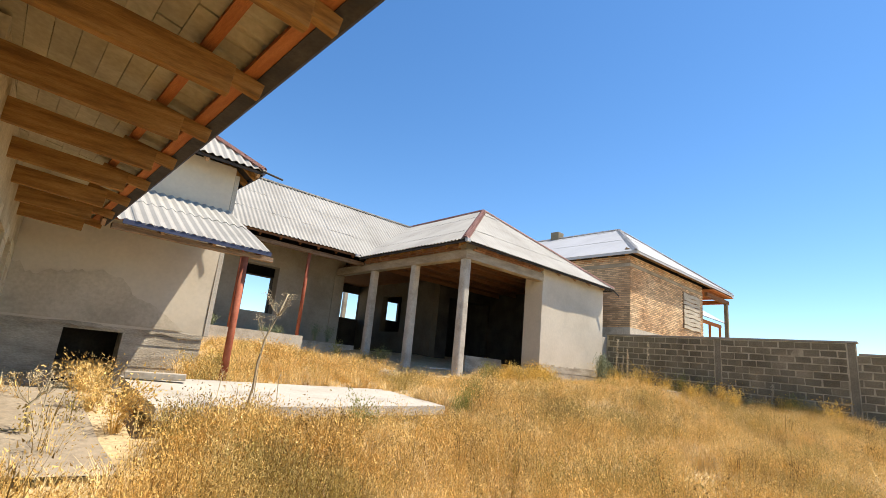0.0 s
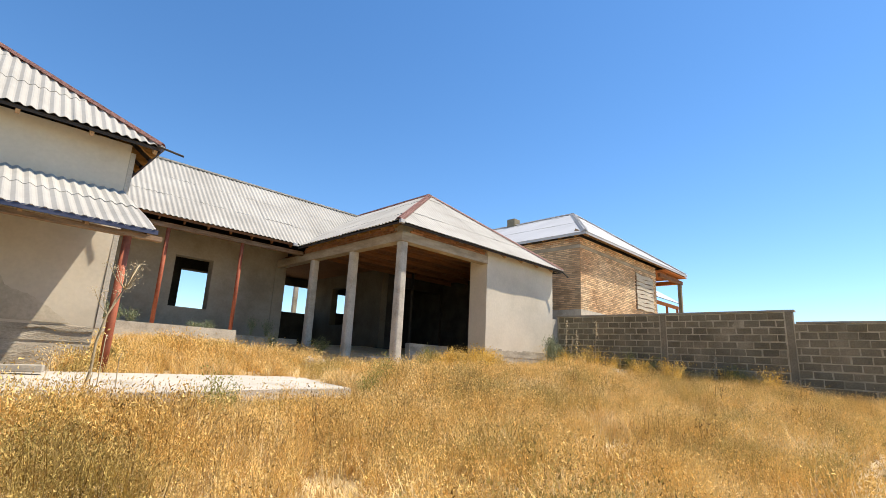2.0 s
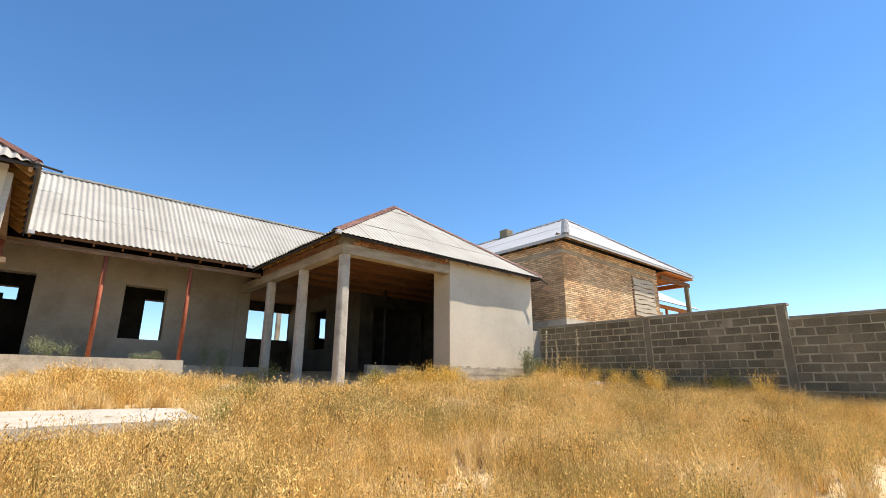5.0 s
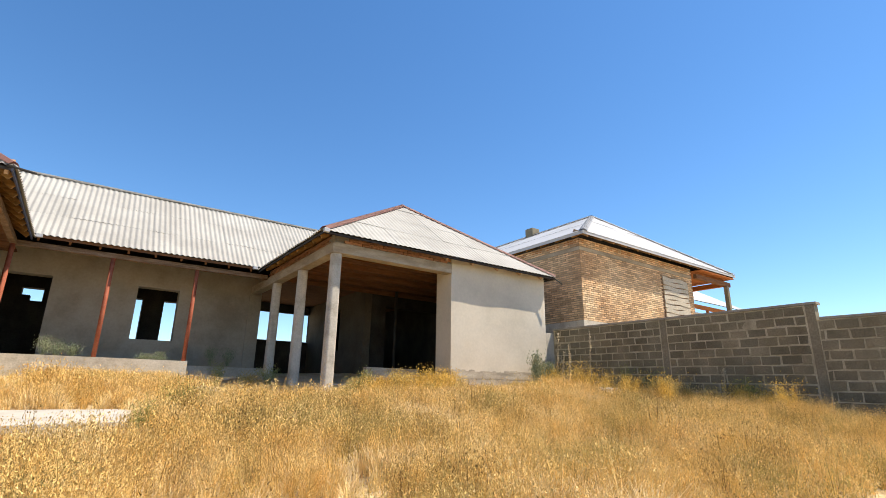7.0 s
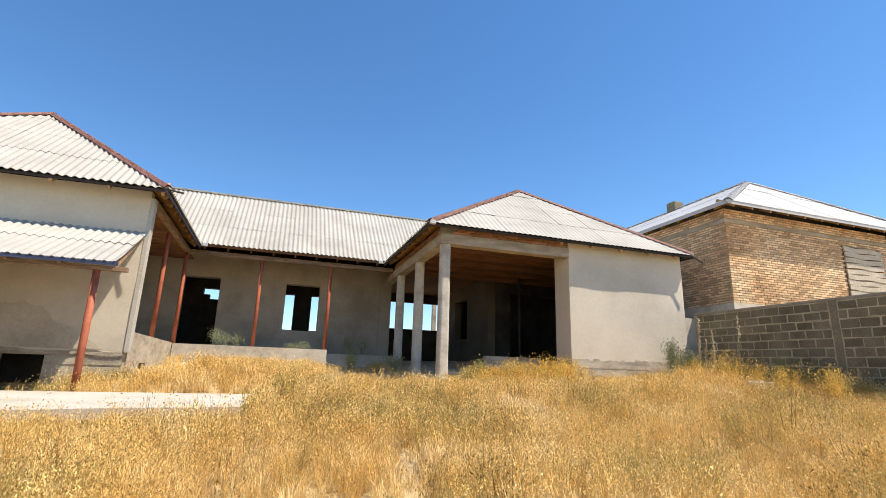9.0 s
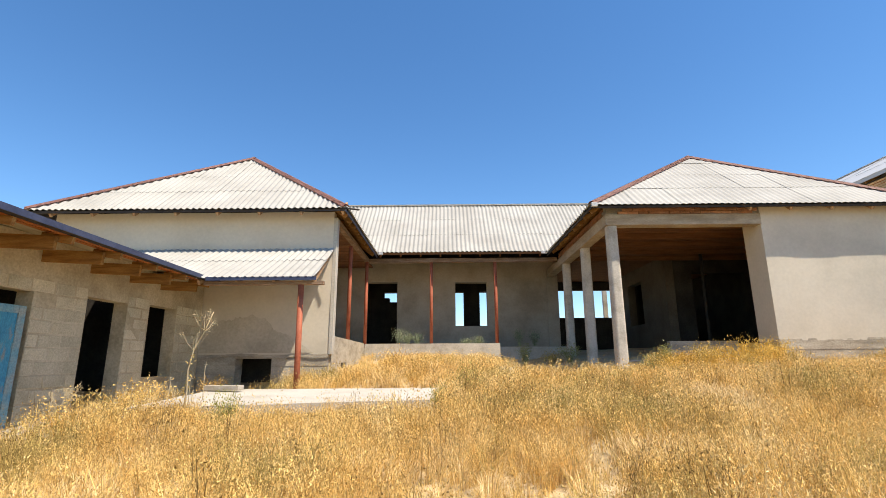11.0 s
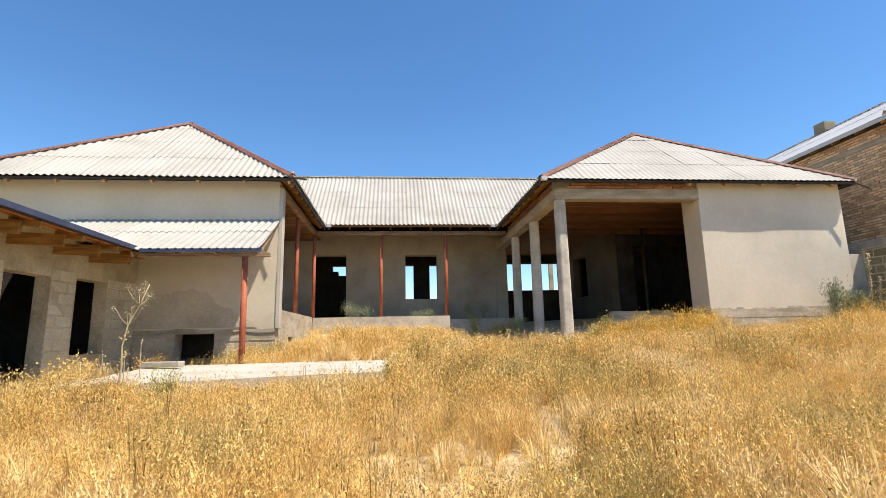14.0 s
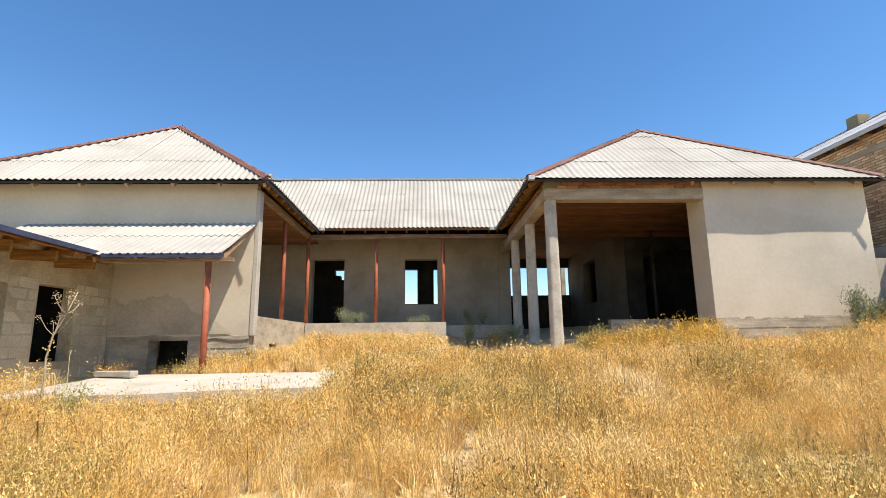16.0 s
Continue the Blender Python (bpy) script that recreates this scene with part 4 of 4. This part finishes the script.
def neighbour_parts():
    ex0, ex1, ey, ez, ax, ay, az = 18.55, 29.6, 9.22, 6.86, 24.3, 13.1, 9.75
    k = dict(material=METAL_WHITE, pitch=0.4, amp=0.005, wide=1.2, tall=3.0, piece="roof_panel", jag=0.0)
    roof_face(nb, [(ex0, ey, ez), (ex1, ey, ez), (ax, ay, az)], **k)
    roof_face(nb, [(ex0, 22.0, ez), (ex0, ey, ez), (ax, ay, az), (ax, 22.0, az)], **k)
    roof_face(nb, [(ex1, ey, ez), (ex1, 22.0, ez), (ax, 22.0, az), (ax, ay, az)], **k)
    for p, q in (((ex0, ey, ez), (ax, ay, az)), ((ex1, ey, ez), (ax, ay, az)), ((ax, ay, az), (ax, 22.0, az))):
        cap(nb, Vector(p) + Vector((0, 0, 0.03)), Vector(q) + Vector((0, 0, 0.03)), LAMP_GREY, 0.16)
    one("fascia", METAL_WHITE, nb, "white metal eave edge", box, ex0 - 0.02, ey - 0.04, ez - 0.13, ex1 + 0.02, ey - 0.02, ez - 0.01)
    one("fascia", METAL_WHITE, nb, "white metal eave edge", box, ex0 - 0.04, ey - 0.02, ez - 0.13, ex0 - 0.02, 22.0, ez - 0.01)
    for n in range(15):
        x = ex0 + 0.3 + n * 0.76
        one("rafter", WOOD_Y, nb, "", beam, (x, ey + 0.02, ez - 0.12), (x, NY + 0.2, ez - 0.1 + 0.3), 0.06, 0.12)
    for n in range(12):
        y = ey + 0.5 + n * 0.76
        one("rafter", WOOD, nb, "", beam, (ex0 + 0.02, y, ez - 0.12), (NX0 + 0.2, y, ez - 0.1 + 0.2), 0.06, 0.12)
    # Plain boxes in the batten colour stand for brick infill between the rafters.
    for n in range(9):
        one("boarding", WOOD_RED, nb, "orange brick infill under the eave", box, NX0 + n * 0.84, NY - 0.006, 6.56, NX0 + n * 0.84 + 0.6, NY + 0.1, 6.74)
    for n in range(9):
        one("boarding", WOOD_RED, nb, "orange brick infill under the eave", box, NX0 - 0.006, NY + 0.1 + n * 0.84, 6.56, NX0 + 0.1, NY + n * 0.84 + 0.7, 6.74)
    # boarded window
    win = one("boarded_window", WOOD_DARK, nb, "window closed with wavy grey boards", box, 23.98, NY - 0.02, 4.38, 25.9, NY + 0.1, 6.1)
    for n in range(9):
        z = 4.42 + n * 0.19
        bm = bmesh.new()
        path_ = [Vector((24.0 + 0.19 * i, NY - 0.04 - 0.015 * (n % 2), z + 0.05 + 0.02 * math.sin(i * 0.9 + n))) for i in range(11)]
        rings = [[bm.verts.new(p + Vector((0, dy, dz))) for dy, dz in ((-0.022, -0.082), (0.022, -0.082), (0.022, 0.082), (-0.022, 0.082))] for p in path_]
        for a, b in zip(rings, rings[1:]):
            for k in range(4):
                bm.faces.new((a[k], b[k], b[(k + 1) % 4], a[(k + 1) % 4]))
        bm.faces.new(rings[0])
        bm.faces.new(rings[-1][::-1])
        part("board", bm, GREY_BOARD, win)
    # open porch at the far end
    one("porch_wall", MORTAR, nb, "", box, 26.4, 13.0, 1.0, 29.4, 13.3, 6.7)
    one("porch_post", PILLAR, nb, "square concrete porch post", box, 29.08, 9.37, 1.0, 29.26, 9.55, 6.3, soft=0.02)
    one("porch_beam", WOOD_DARK, nb, "orange timber porch beam", box, 26.41, 9.4, 6.3, 29.5, 9.55, 6.5)
    one("porch_beam", WOOD_RED, nb, "orange timber porch beam", box, 29.0, 9.56, 6.3, 29.2, 13.0, 6.5)
    bm = bmesh.new()
    for n in range(20):
        box(bm, 26.41, 9.15 + n * 0.2, 6.62, 29.4, 9.33 + n * 0.2, 6.65)
    part("porch_ceiling", bm, WOOD_RED, nb, "orange board ceiling of the porch")
    one("chimney", PILLAR, nb, "short grey chimney", box, 24.1, 16.9, 9.3, 24.65, 17.45, 10.16, soft=0.02)


neighbour_parts()
annex = thing("annex", (34, 12, 1.5), "lower outbuilding with a white metal lean-to roof and timber porch", "outbuilding")
roof_face(annex, [(27.9, 12.0, 6.27), (37.2, 12.0, 6.27), (32.0, 14.0, 7.85), (27.9, 14.0, 7.85)], METAL_WHITE, pitch=0.4, amp=0.005, wide=1.2, tall=6, piece="roof_panel", jag=0)
one("annex_wall", MORTAR, annex, "", box, 30.6, 13.9, 1.0, 36.0, 16.5, 6.2)
one("porch_beam", WOOD_RED, annex, "orange timber porch beam", box, 29.9, 12.2, 5.9, 36.6, 12.35, 6.1)
for n in range(4):
    one("porch_post", WOOD_RED, annex, "", box, 31.0 + n * 1.8, 12.2, 1.0, 31.12 + n * 1.8, 12.32, 5.895)
far_house = thing("far_house", (75, 6, 2), "small distant house with a pale hipped roof", "house")
one("far_wall", CONCRETE, far_house, "", box, 70, 2, 1.0, 82, 12, 3.2)
roof_face(far_house, [(69, 12.5, 3.2), (69, 1.5, 3.2), (74, 7, 5.0)], METAL_WHITE, pitch=0.6, amp=0.005, wide=3, tall=6, piece="roof_panel", jag=0)
roof_face(far_house, [(69, 1.5, 3.2), (83, 1.5, 3.2), (78, 7, 5.0), (74, 7, 5.0)], METAL_WHITE, pitch=0.6, amp=0.005, wide=3, tall=6, piece="roof_panel", jag=0)

# ---- plants ----
rng = np.random.default_rng(7)


def sprays(stems, leaves, height, spread, leaf, stem_w=0.004, curl=0.25, bushy=0.035):
    """Vertices and triangles of one bushy dry weed: thin stems that fork, set with small leaflets and seed heads."""
    v, f = [], []

    def tri(a, b, c):
        i = len(v)
        v.extend((a, b, c))
        f.append((i, i + 1, i + 2))
    per = max(1, leaves // stems)
    for _ in range(stems):
        az, lean = rng.uniform(0, 2 * np.pi), rng.uniform(0.05, 1.0) * spread
        hgt = height * rng.uniform(0.55, 1.0)
        d = np.array([np.cos(az), np.sin(az), 0])
        s = np.array([-np.sin(az), np.cos(az), 0]) * stem_w
        base = d * rng.uniform(0, 0.06)
        mid = base + d * lean * 0.45 + [0, 0, hgt * 0.55]
        tip = base + d * lean * (1 + curl) + [0, 0, hgt]
        tri(base - s, base + s, mid)
        tri(mid - s * 0.7, mid + s * 0.7, tip)
        grow = tip - mid
        grow = grow / np.linalg.norm(grow)
        for _ in range(per):
            k = rng.beta(2.4, 1.1)
            p = base + (mid - base) * (k / 0.5) if k < 0.5 else mid + (tip - mid) * ((k - 0.5) / 0.5)
            off = rng.normal(0, 1, 3) * bushy * (0.35 + k)
            q = p + off
            size = leaf * rng.uniform(0.55, 1.5)
            a = grow * 1.1 + rng.normal(0, 0.55, 3)
            e = np.cross(a, rng.normal(0, 1, 3))
            a, e = a / np.linalg.norm(a) * size, e / np.linalg.norm(e) * size * 0.24
            tri(q - e, q + e, q + a)
            if rng.random() < 0.16:
                tri(p, p + s * 0.5, q)
    return np.array(v), np.array(f)


def tuft(blades, height, spread):
    v, f = [], []
    for _ in range(blades):
        az = rng.uniform(0, 2 * np.pi)
        d = np.array([np.cos(az), np.sin(az), 0])
        s = np.array([-np.sin(az), np.cos(az), 0]) * 0.0035
        b = d * rng.uniform(0, 0.07)
        h, l = height * rng.uniform(0.5, 1), spread * rng.uniform(0.2, 1)
        m = b + d * l * 0.35 + [0, 0, h * 0.7]
        t = b + d * l + [0, 0, h]
        i = len(v)
        v.extend((b - s, b + s, m + s * 0.8, m - s * 0.8, t))
        f.extend(((i, i + 1, i + 2), (i, i + 2, i + 3), (i + 3, i + 2, i + 4)))
    return np.array(v), np.array(f)


def strew(name, material, kinds, spots, label, category="weeds"):
    """One mesh of many plants: a kind, place, turn and size for each spot (x, y, size)."""
    vs, fs, n = [], [], 0
    for x, y, size in spots:
        v, f = kinds[rng.integers(len(kinds))]
        a = rng.uniform(0, 2 * np.pi)
        c, s = np.cos(a) * size, np.sin(a) * size
        w = np.empty_like(v)
        w[:, 0] = v[:, 0] * c - v[:, 1] * s + x
        w[:, 1] = v[:, 0] * s + v[:, 1] * c + y
        w[:, 2] = v[:, 2] * size + lift(x, y) - 0.01
        vs.append(w)
        fs.append(f + n)
        n += len(v)
    vs, fs = np.concatenate(vs), np.concatenate(fs)
    me = bpy.data.meshes.new(name)
    me.vertices.add(len(vs))
    me.vertices.foreach_set("co", vs.astype(np.float32).ravel())
    me.loops.add(fs.size)
    me.loops.foreach_set("vertex_index", fs.astype(np.int32).ravel())
    me.polygons.add(len(fs))
    me.polygons.foreach_set("loop_start", np.arange(0, fs.size, 3, dtype=np.int32))
    me.update(calc_edges=True)
    me.materials.append(material)
    ob = new(name, me)
    return tagged(ob, label, category, kind="stuff")


def free(x, y):
    """Whether weeds grow at a place of the yard."""
    if x < (-0.3 if y < 4.2 else 0.2) or x > 17.3 or y > 14.9:
        return False
    if x < 1.4 and y > 5.0 and noise.noise((x * 4, y * 4, 6)) < (0.36 if y < 8 else 0.5):
        return False
    if x < 2.6 and y > 8.1 and noise.noise((x * 4, y * 4, 1)) < 0.5:
        return False
    if x < 1.1 - 0.12 * max(0, 5.2 - y) and 4.7 < y < 6.2 and noise.noise((x * 3, y * 3, 8)) < 0.2:
        return False
    if 7.6 < x < 9.8 and 13.4 < y:
        return False
    if 1.3 < x < 5.75 and 5.5 < y < 8.1:
        return False
    if y > 9.75 and not 3.2 < x < 9.6:
        return x > 9.6 and y < 9.85 or (2.6 < x < 3.0 and y < 10.0)
    return True


def patch(x, y):
    return 0.8 * noise.noise((x * 0.55, y * 0.55, 2.0)) + 0.6 * noise.noise((x * 1.7, y * 1.7, 4.0))


def field(n, x0, x1, y0, y1):
    out = []
    for x, y in zip(rng.uniform(x0, x1, n), rng.uniform(y0, y1, n)):
        if free(x, y) and patch(x, y) > -0.66 + 0.3 * rng.random():
            out.append((x, y))
    return out


front = field(3080, -0.3, 17.3, 0.6, 3.7)
behind = field(1000, -0.3, 17.0, -6.0, 0.6)
near = field(200, -0.3, 17.3, -1.0, 0.6) + field(2700, 0.2, 17.3, 3.7, 6.2)
mid_ = field(2950, 0.2, 17.3, 6.2, 9.85) + field(1150, 3.2, 9.6, 9.85, 14.9)
finest = [sprays(16, 350, 0.5, 0.19, 0.0135, stem_w=0.0035, bushy=0.03) for _ in range(9)]
fine = [sprays(13, 235, 0.47, 0.18, 0.0175, stem_w=0.0045, bushy=0.034) for _ in range(7)]
coarse = [sprays(10, 122, 0.42, 0.18, 0.0235, stem_w=0.006) for _ in range(5)]
grass = [tuft(40, 0.36, 0.24) for _ in range(5)]


def split(spots):
    dry, green, straw = [], [], []
    for x, y in spots:
        k = noise.noise((x * 0.8, y * 0.8, 11.0)) + rng.normal(0, 0.16)
        size = (0.95 + 0.62 * max(-0.7, patch(x, y)) + rng.uniform(-0.14, 0.24)) * (0.98 if 1.0 < x < 2.6 and 4.4 < y < 5.8 else 0.76 if 1.3 < x < 5.9 and 4.7 < y < 5.8 else 0.55 if x < 4.3 and y > 9.9 else 0.4 if 7.3 < x < 9.9 and y > 9.3 else 0.6 if 7.6 < x < 10.3 and y > 7.9 else 0.85 if y > 8.6 and 10.3 < x < 13 else 1.08 if x > 16.7 else 0.55 if y > 8.7 and 13.2 < x < 16.4 or y < 0.2 else 0.62 if y > 11.5 else 1.0)
        (green if k > 0.28 or (x < 1.7 and y > 4.3 and k > 0.0) else straw if k < -0.24 else dry).append((x, y, size))
    return dry, green, straw


d0, g0, s0 = split(front)
d1, g1, s1 = split(near)
d2, g2, s2 = split(mid_)
strew("dry_weeds", WEED, finest, d0, "golden dry weeds covering the yard")
strew("dry_weeds", WEED, fine, d1, "golden dry weeds in the middle of the yard")
strew("olive_weeds", WEED_OLIVE, finest, g0, "olive and brown half-dry weeds")
strew("olive_weeds", WEED_OLIVE, fine, g1, "olive half-dry weeds among golden ones")
sprigs = [sprays(6, 84, 0.52, 0.17, 0.016, stem_w=0.005, bushy=0.028) for _ in range(6)]
brown = [(x + rng.normal(0, 0.12), y + rng.normal(0, 0.12), s * rng.uniform(0.85, 1.12)) for x, y, s in d0 + d1 + g0 + g1 if noise.noise((x * 1.3, y * 1.3, 21.0)) + rng.normal(0, 0.2) > 0.27]
strew("brown_weeds", WEED_BROWN, sprigs, brown, "dark brown dead weeds standing among golden ones")
strew("straw_grass", STRAW, grass, [p for p in s0 + s1 if p[0] > 1.7 or p[1] < 4.0] + [(x, y, s * 0.8) for x, y, s in (d0 + d1)[::3]] + s2, "pale bleached grass tufts")
strew("dry_weeds", WEED, coarse, [(x, y, 0.6) for x, y in behind] + d2 + [(x, y, s * 0.8) for x, y, s in s2], "golden dry weeds near the house")
strew("olive_weeds", WEED_OLIVE, coarse, g2, "olive half-dry weeds near the house")


def bush(x, y, z, height, spread, leaves, material, name="bush", label="grey-green wormwood bush", leaf=0.034):
    v, f = sprays(34, leaves * 2, height, spread, leaf, stem_w=0.006, bushy=0.045, curl=-0.25 if material is WORMWOOD else 0.25)
    ob = raw(name, v + np.array([x, y, z]), f, material)
    return tagged(ob, label, "bush")


for x, y, h, s, m in ((15.95, 9.2, 1.2, 0.22, WORMWOOD), (16.3, 9.35, 0.95, 0.2, WORMWOOD), (16.65, 9.3, 0.9, 0.25, WORMWOOD), (6.2, 5.9, 0.72, 0.2, GREEN_LEAF), (3.2, 4.7, 0.62, 0.16, GREEN_LEAF), (17.0, 7.0, 1.05, 0.3, GREEN_LEAF), (17.05, 6.2, 1.0, 0.3, LEAF), (17.0, 3.9, 0.95, 0.3, GREEN_LEAF), (5.75, 5.7, 0.5, 0.15, GREEN_LEAF), (1.15, 5.9, 0.55, 0.34, WEED), (1.05, 6.8, 0.6, 0.34, WEED), (1.2, 8.6, 0.5, 0.3, WEED), (8.2, 13.8, 0.85, 0.16, LEAF), (8.9, 13.3, 0.45, 0.25, WEED_OLIVE), (9.35, 13.0, 0.55, 0.3, LEAF), (10.2, 9.3, 0.4, 0.2, LEAF),
                      (17.0, 7.6, 0.7, 0.35, WEED_OLIVE), (17.05, 5.3, 0.6, 0.25, WEED_OLIVE), (10.6, 9.6, 0.62, 0.18, LEAF), (11.6, 9.5, 0.65, 0.35, WEED_GOLD), (12.3, 9.45, 0.7, 0.3, WEED_GOLD), (12.9, 9.5, 0.7, 0.3, WEED_GOLD), (16.3, 8.9, 0.7, 0.4, WEED_GOLD), (16.9, 6.6, 0.7, 0.4, WEED_GOLD), (17.0, 4.2, 0.8, 0.4, WEED_GOLD), (16.9, 3.3, 0.75, 0.5, WEED_GOLD), (17.1, 8.5, 0.7, 0.3, WEED_OLIVE)):
    bush(x, y, lift(x, y) - 0.02, h, s, 900 if m in (WORMWOOD, GREEN_LEAF) else 450, m, leaf=0.04 if m is WORMWOOD else 0.022 if m is GREEN_LEAF else 0.034, label={WEED_OLIVE: "half-dry olive bush growing in the yard", LEAF: "grey-green bush among the weeds", WORMWOOD: "silvery grey-green wormwood bush at the house corner", GREEN_LEAF: "fresh yellow-green bush among dry weeds", WEED_GOLD: "tall golden dry weed beside a wall", WEED: "straggly golden dry weed beside the concrete slab"}[m])
for x, y, h in ((4.2, 15.4, 0.62), (4.5, 15.5, 0.5), (4.85, 15.45, 0.42), (6.9, 15.4, 0.3), (6.5, 15.42, 0.22), (8.3, 15.5, 0.55), (8.8, 15.5, 0.5)):
    bush(x, y, 2.01, h, 0.25, 320, WORMWOOD, label="small grey-green weed rooted on the terrace")


tall_spots = [(10.3 + 0.2 * k + rng.uniform(-0.1, 0.1), 9.0 + rng.uniform(-0.35, 0.55)) for k in range(15)] + [(16.2 + rng.uniform(-0.5, 0.7), 9.4 - 0.55 * k) for k in range(13)]
for n, (x, y) in enumerate(tall_spots):
    k = bush(x, y, lift(x, y) - 0.02, rng.uniform(0.4, 0.68) if x < 14 else rng.uniform(0.7, 1.1), rng.uniform(0.2, 0.42), 420, WEED_GOLD if n % 4 else WEED_OLIVE, "tall_weed", "tall golden dry weed beside a wall" if n % 4 else "tall olive weed beside a wall")
    tagged(k, group="tall weeds by the walls")


def thistle(x, y, height, lean, label, arms):
    """A tall dry stalk with forked arms and a flat head of small umbels."""
    z = lift(x, y) - 0.02
    t = thing("dry_thistle", (x, y, z), label, "plant", "tall dry stalks")
    bm = bmesh.new()
    top = Vector((x + lean, y, z + height))
    path_ = [Vector((x, y, z)).lerp(top, k / 6) + Vector((0.05 * math.sin(k * 1.3), 0.03 * math.cos(k), 0)) for k in range(7)]
    tube(bm, path_, 0.017, 6, 0.4)
    part("stalk", bm, HUSK, t, smooth=True)
    ends, head = [], bmesh.new()
    for k in range(15):
        a = k * 2.4
        p = path_[5 if k % 3 else 4]
        q = p + Vector((math.cos(a) * rng.uniform(0.05, 0.2), math.sin(a) * rng.uniform(0.05, 0.2), rng.uniform(0.08, 0.26)))
        tube(head, [p, p.lerp(q, 0.5) + Vector((0, 0, -0.03)), q], 0.005, 5, 0.5)
        ends.append(q)
    for k in range(arms):
        a = 0.6 + k * 2.2
        p = path_[k % 2]
        out = Vector((math.cos(a), math.sin(a), 0)) * (0.24 + 0.05 * (k % 3))
        q = p + out + Vector((0, 0, 0.3 + 0.09 * (k % 4)))
        bm = bmesh.new()
        tube(bm, [p, p + out * 0.6 + Vector((0, 0, 0.02)), p + out * 1.05 + Vector((0, 0, 0.14)), q, q + out * 0.06 + Vector((0, 0, 0.06))], 0.008, 5, 0.4)
        part("side_stalk", bm, HUSK, t, smooth=True)
        ends.append(q + out * 0.06 + Vector((0, 0, 0.05)))
    bm = head

    def fleck(q, spread, size):
        d = Vector(rng.normal(0, 1, 3)) * spread
        e = Vector(rng.normal(0, 1, 3)).normalized() * size
        g = e.orthogonal().normalized() * size * 0.6
        bm.faces.new([bm.verts.new(q + d + w) for w in (-e, g, e, -g)])
    for i, q in enumerate(ends + [top]):
        for k in range(22 if i < 15 or i == len(ends) else 8):
            fleck(q, 0.026, 0.009)
    tagged(part("seed_head", bm, HUSK, t), kind="stuff")
    bm = bmesh.new()
    for k in range(70):
        fleck(path_[0].lerp(path_[4], rng.uniform(0.15, 0.95)), 0.035, 0.018)
    tagged(part("withered_leaves", bm, WEED_OLIVE, t), kind="stuff")
    return t


def mullein(x, y, height, lean):
    """A slender upright spike, thick with dry seed capsules above."""
    z = lift(x, y) - 0.02
    t = thing("dry_spike", (x, y, z), "slender dry flower spike beside the boundary wall", "plant", "dry spikes by the wall")
    bm = bmesh.new()
    path_ = [Vector((x + lean * (k / 5) ** 2, y + 0.02 * math.sin(k), z + height * k / 5)) for k in range(6)]
    tube(bm, path_, 0.013, 6, 0.5)
    part("stalk", bm, HUSK, t, smooth=True)
    bm = bmesh.new()
    for k in range(240):
        f = rng.uniform(0.35, 1.0)
        i = min(4, int(f * 5))
        p = path_[i].lerp(path_[i + 1], f * 5 - i)
        d = Vector(rng.normal(0, 1, 3)) * 0.022
        e = Vector(rng.normal(0, 1, 3)).normalized() * 0.018
        g = e.orthogonal().normalized() * 0.012
        bm.faces.new([bm.verts.new(p + d + w) for w in (-e, g, e, -g)])
    tagged(part("seed_capsules", bm, HUSK, t), kind="stuff")


thistle(2.16, 5.5, 1.62, 0.33, "tall bleached dry stalk with a broad seed head", 7)
thistle(0.42, 5.7, 0.5, 0.1, "short bleached dry stalk beside the shed", 3)
for x, y, h, l in ((16.8, 9.1, 1.75, 0.05), (16.95, 8.75, 1.45, -0.06), (17.05, 8.1, 1.8, 0.04), (16.7, 8.85, 1.2, 0.1), (17.0, 4.4, 1.1, 0.05)):
    mullein(x, y, h, l)


def rock(x, y, r, name, label, material):
    bm = bmesh.new()
    bmesh.ops.create_icosphere(bm, subdivisions=3, radius=r)
    for v in bm.verts:
        v.co *= 1 + 0.35 * noise.noise(v.co * (1.6 / r) + Vector((x, y, 0)))
        v.co.z *= 0.55
        v.co += Vector((x, y, lift(x, y) + r * 0.3))
    ob = part(name, bm, material, None)
    tagged(ob, label, "stone")


rock(16.55, 7.1, 0.45, "rubble_heap", "pale heap of cement rubble among weeds", RUBBLE)
for x, y, r in ((3.05, 2.6, 0.1), (3.6, 2.2, 0.08), (5.3, 2.1, 0.1), (4.7, 2.3, 0.07), (7.2, 9.7, 0.33)):
    rock(x, y, r, "stone", "pale stone lying in the dry weeds", RUBBLE)

# blocks of the shed wall last
courses(shed_wall, SX, 1, 4.2, 10.05, 0.3, 2.72, HOLES, BLOCK_S, 0.08, 0.024, SKEW, 10.1)
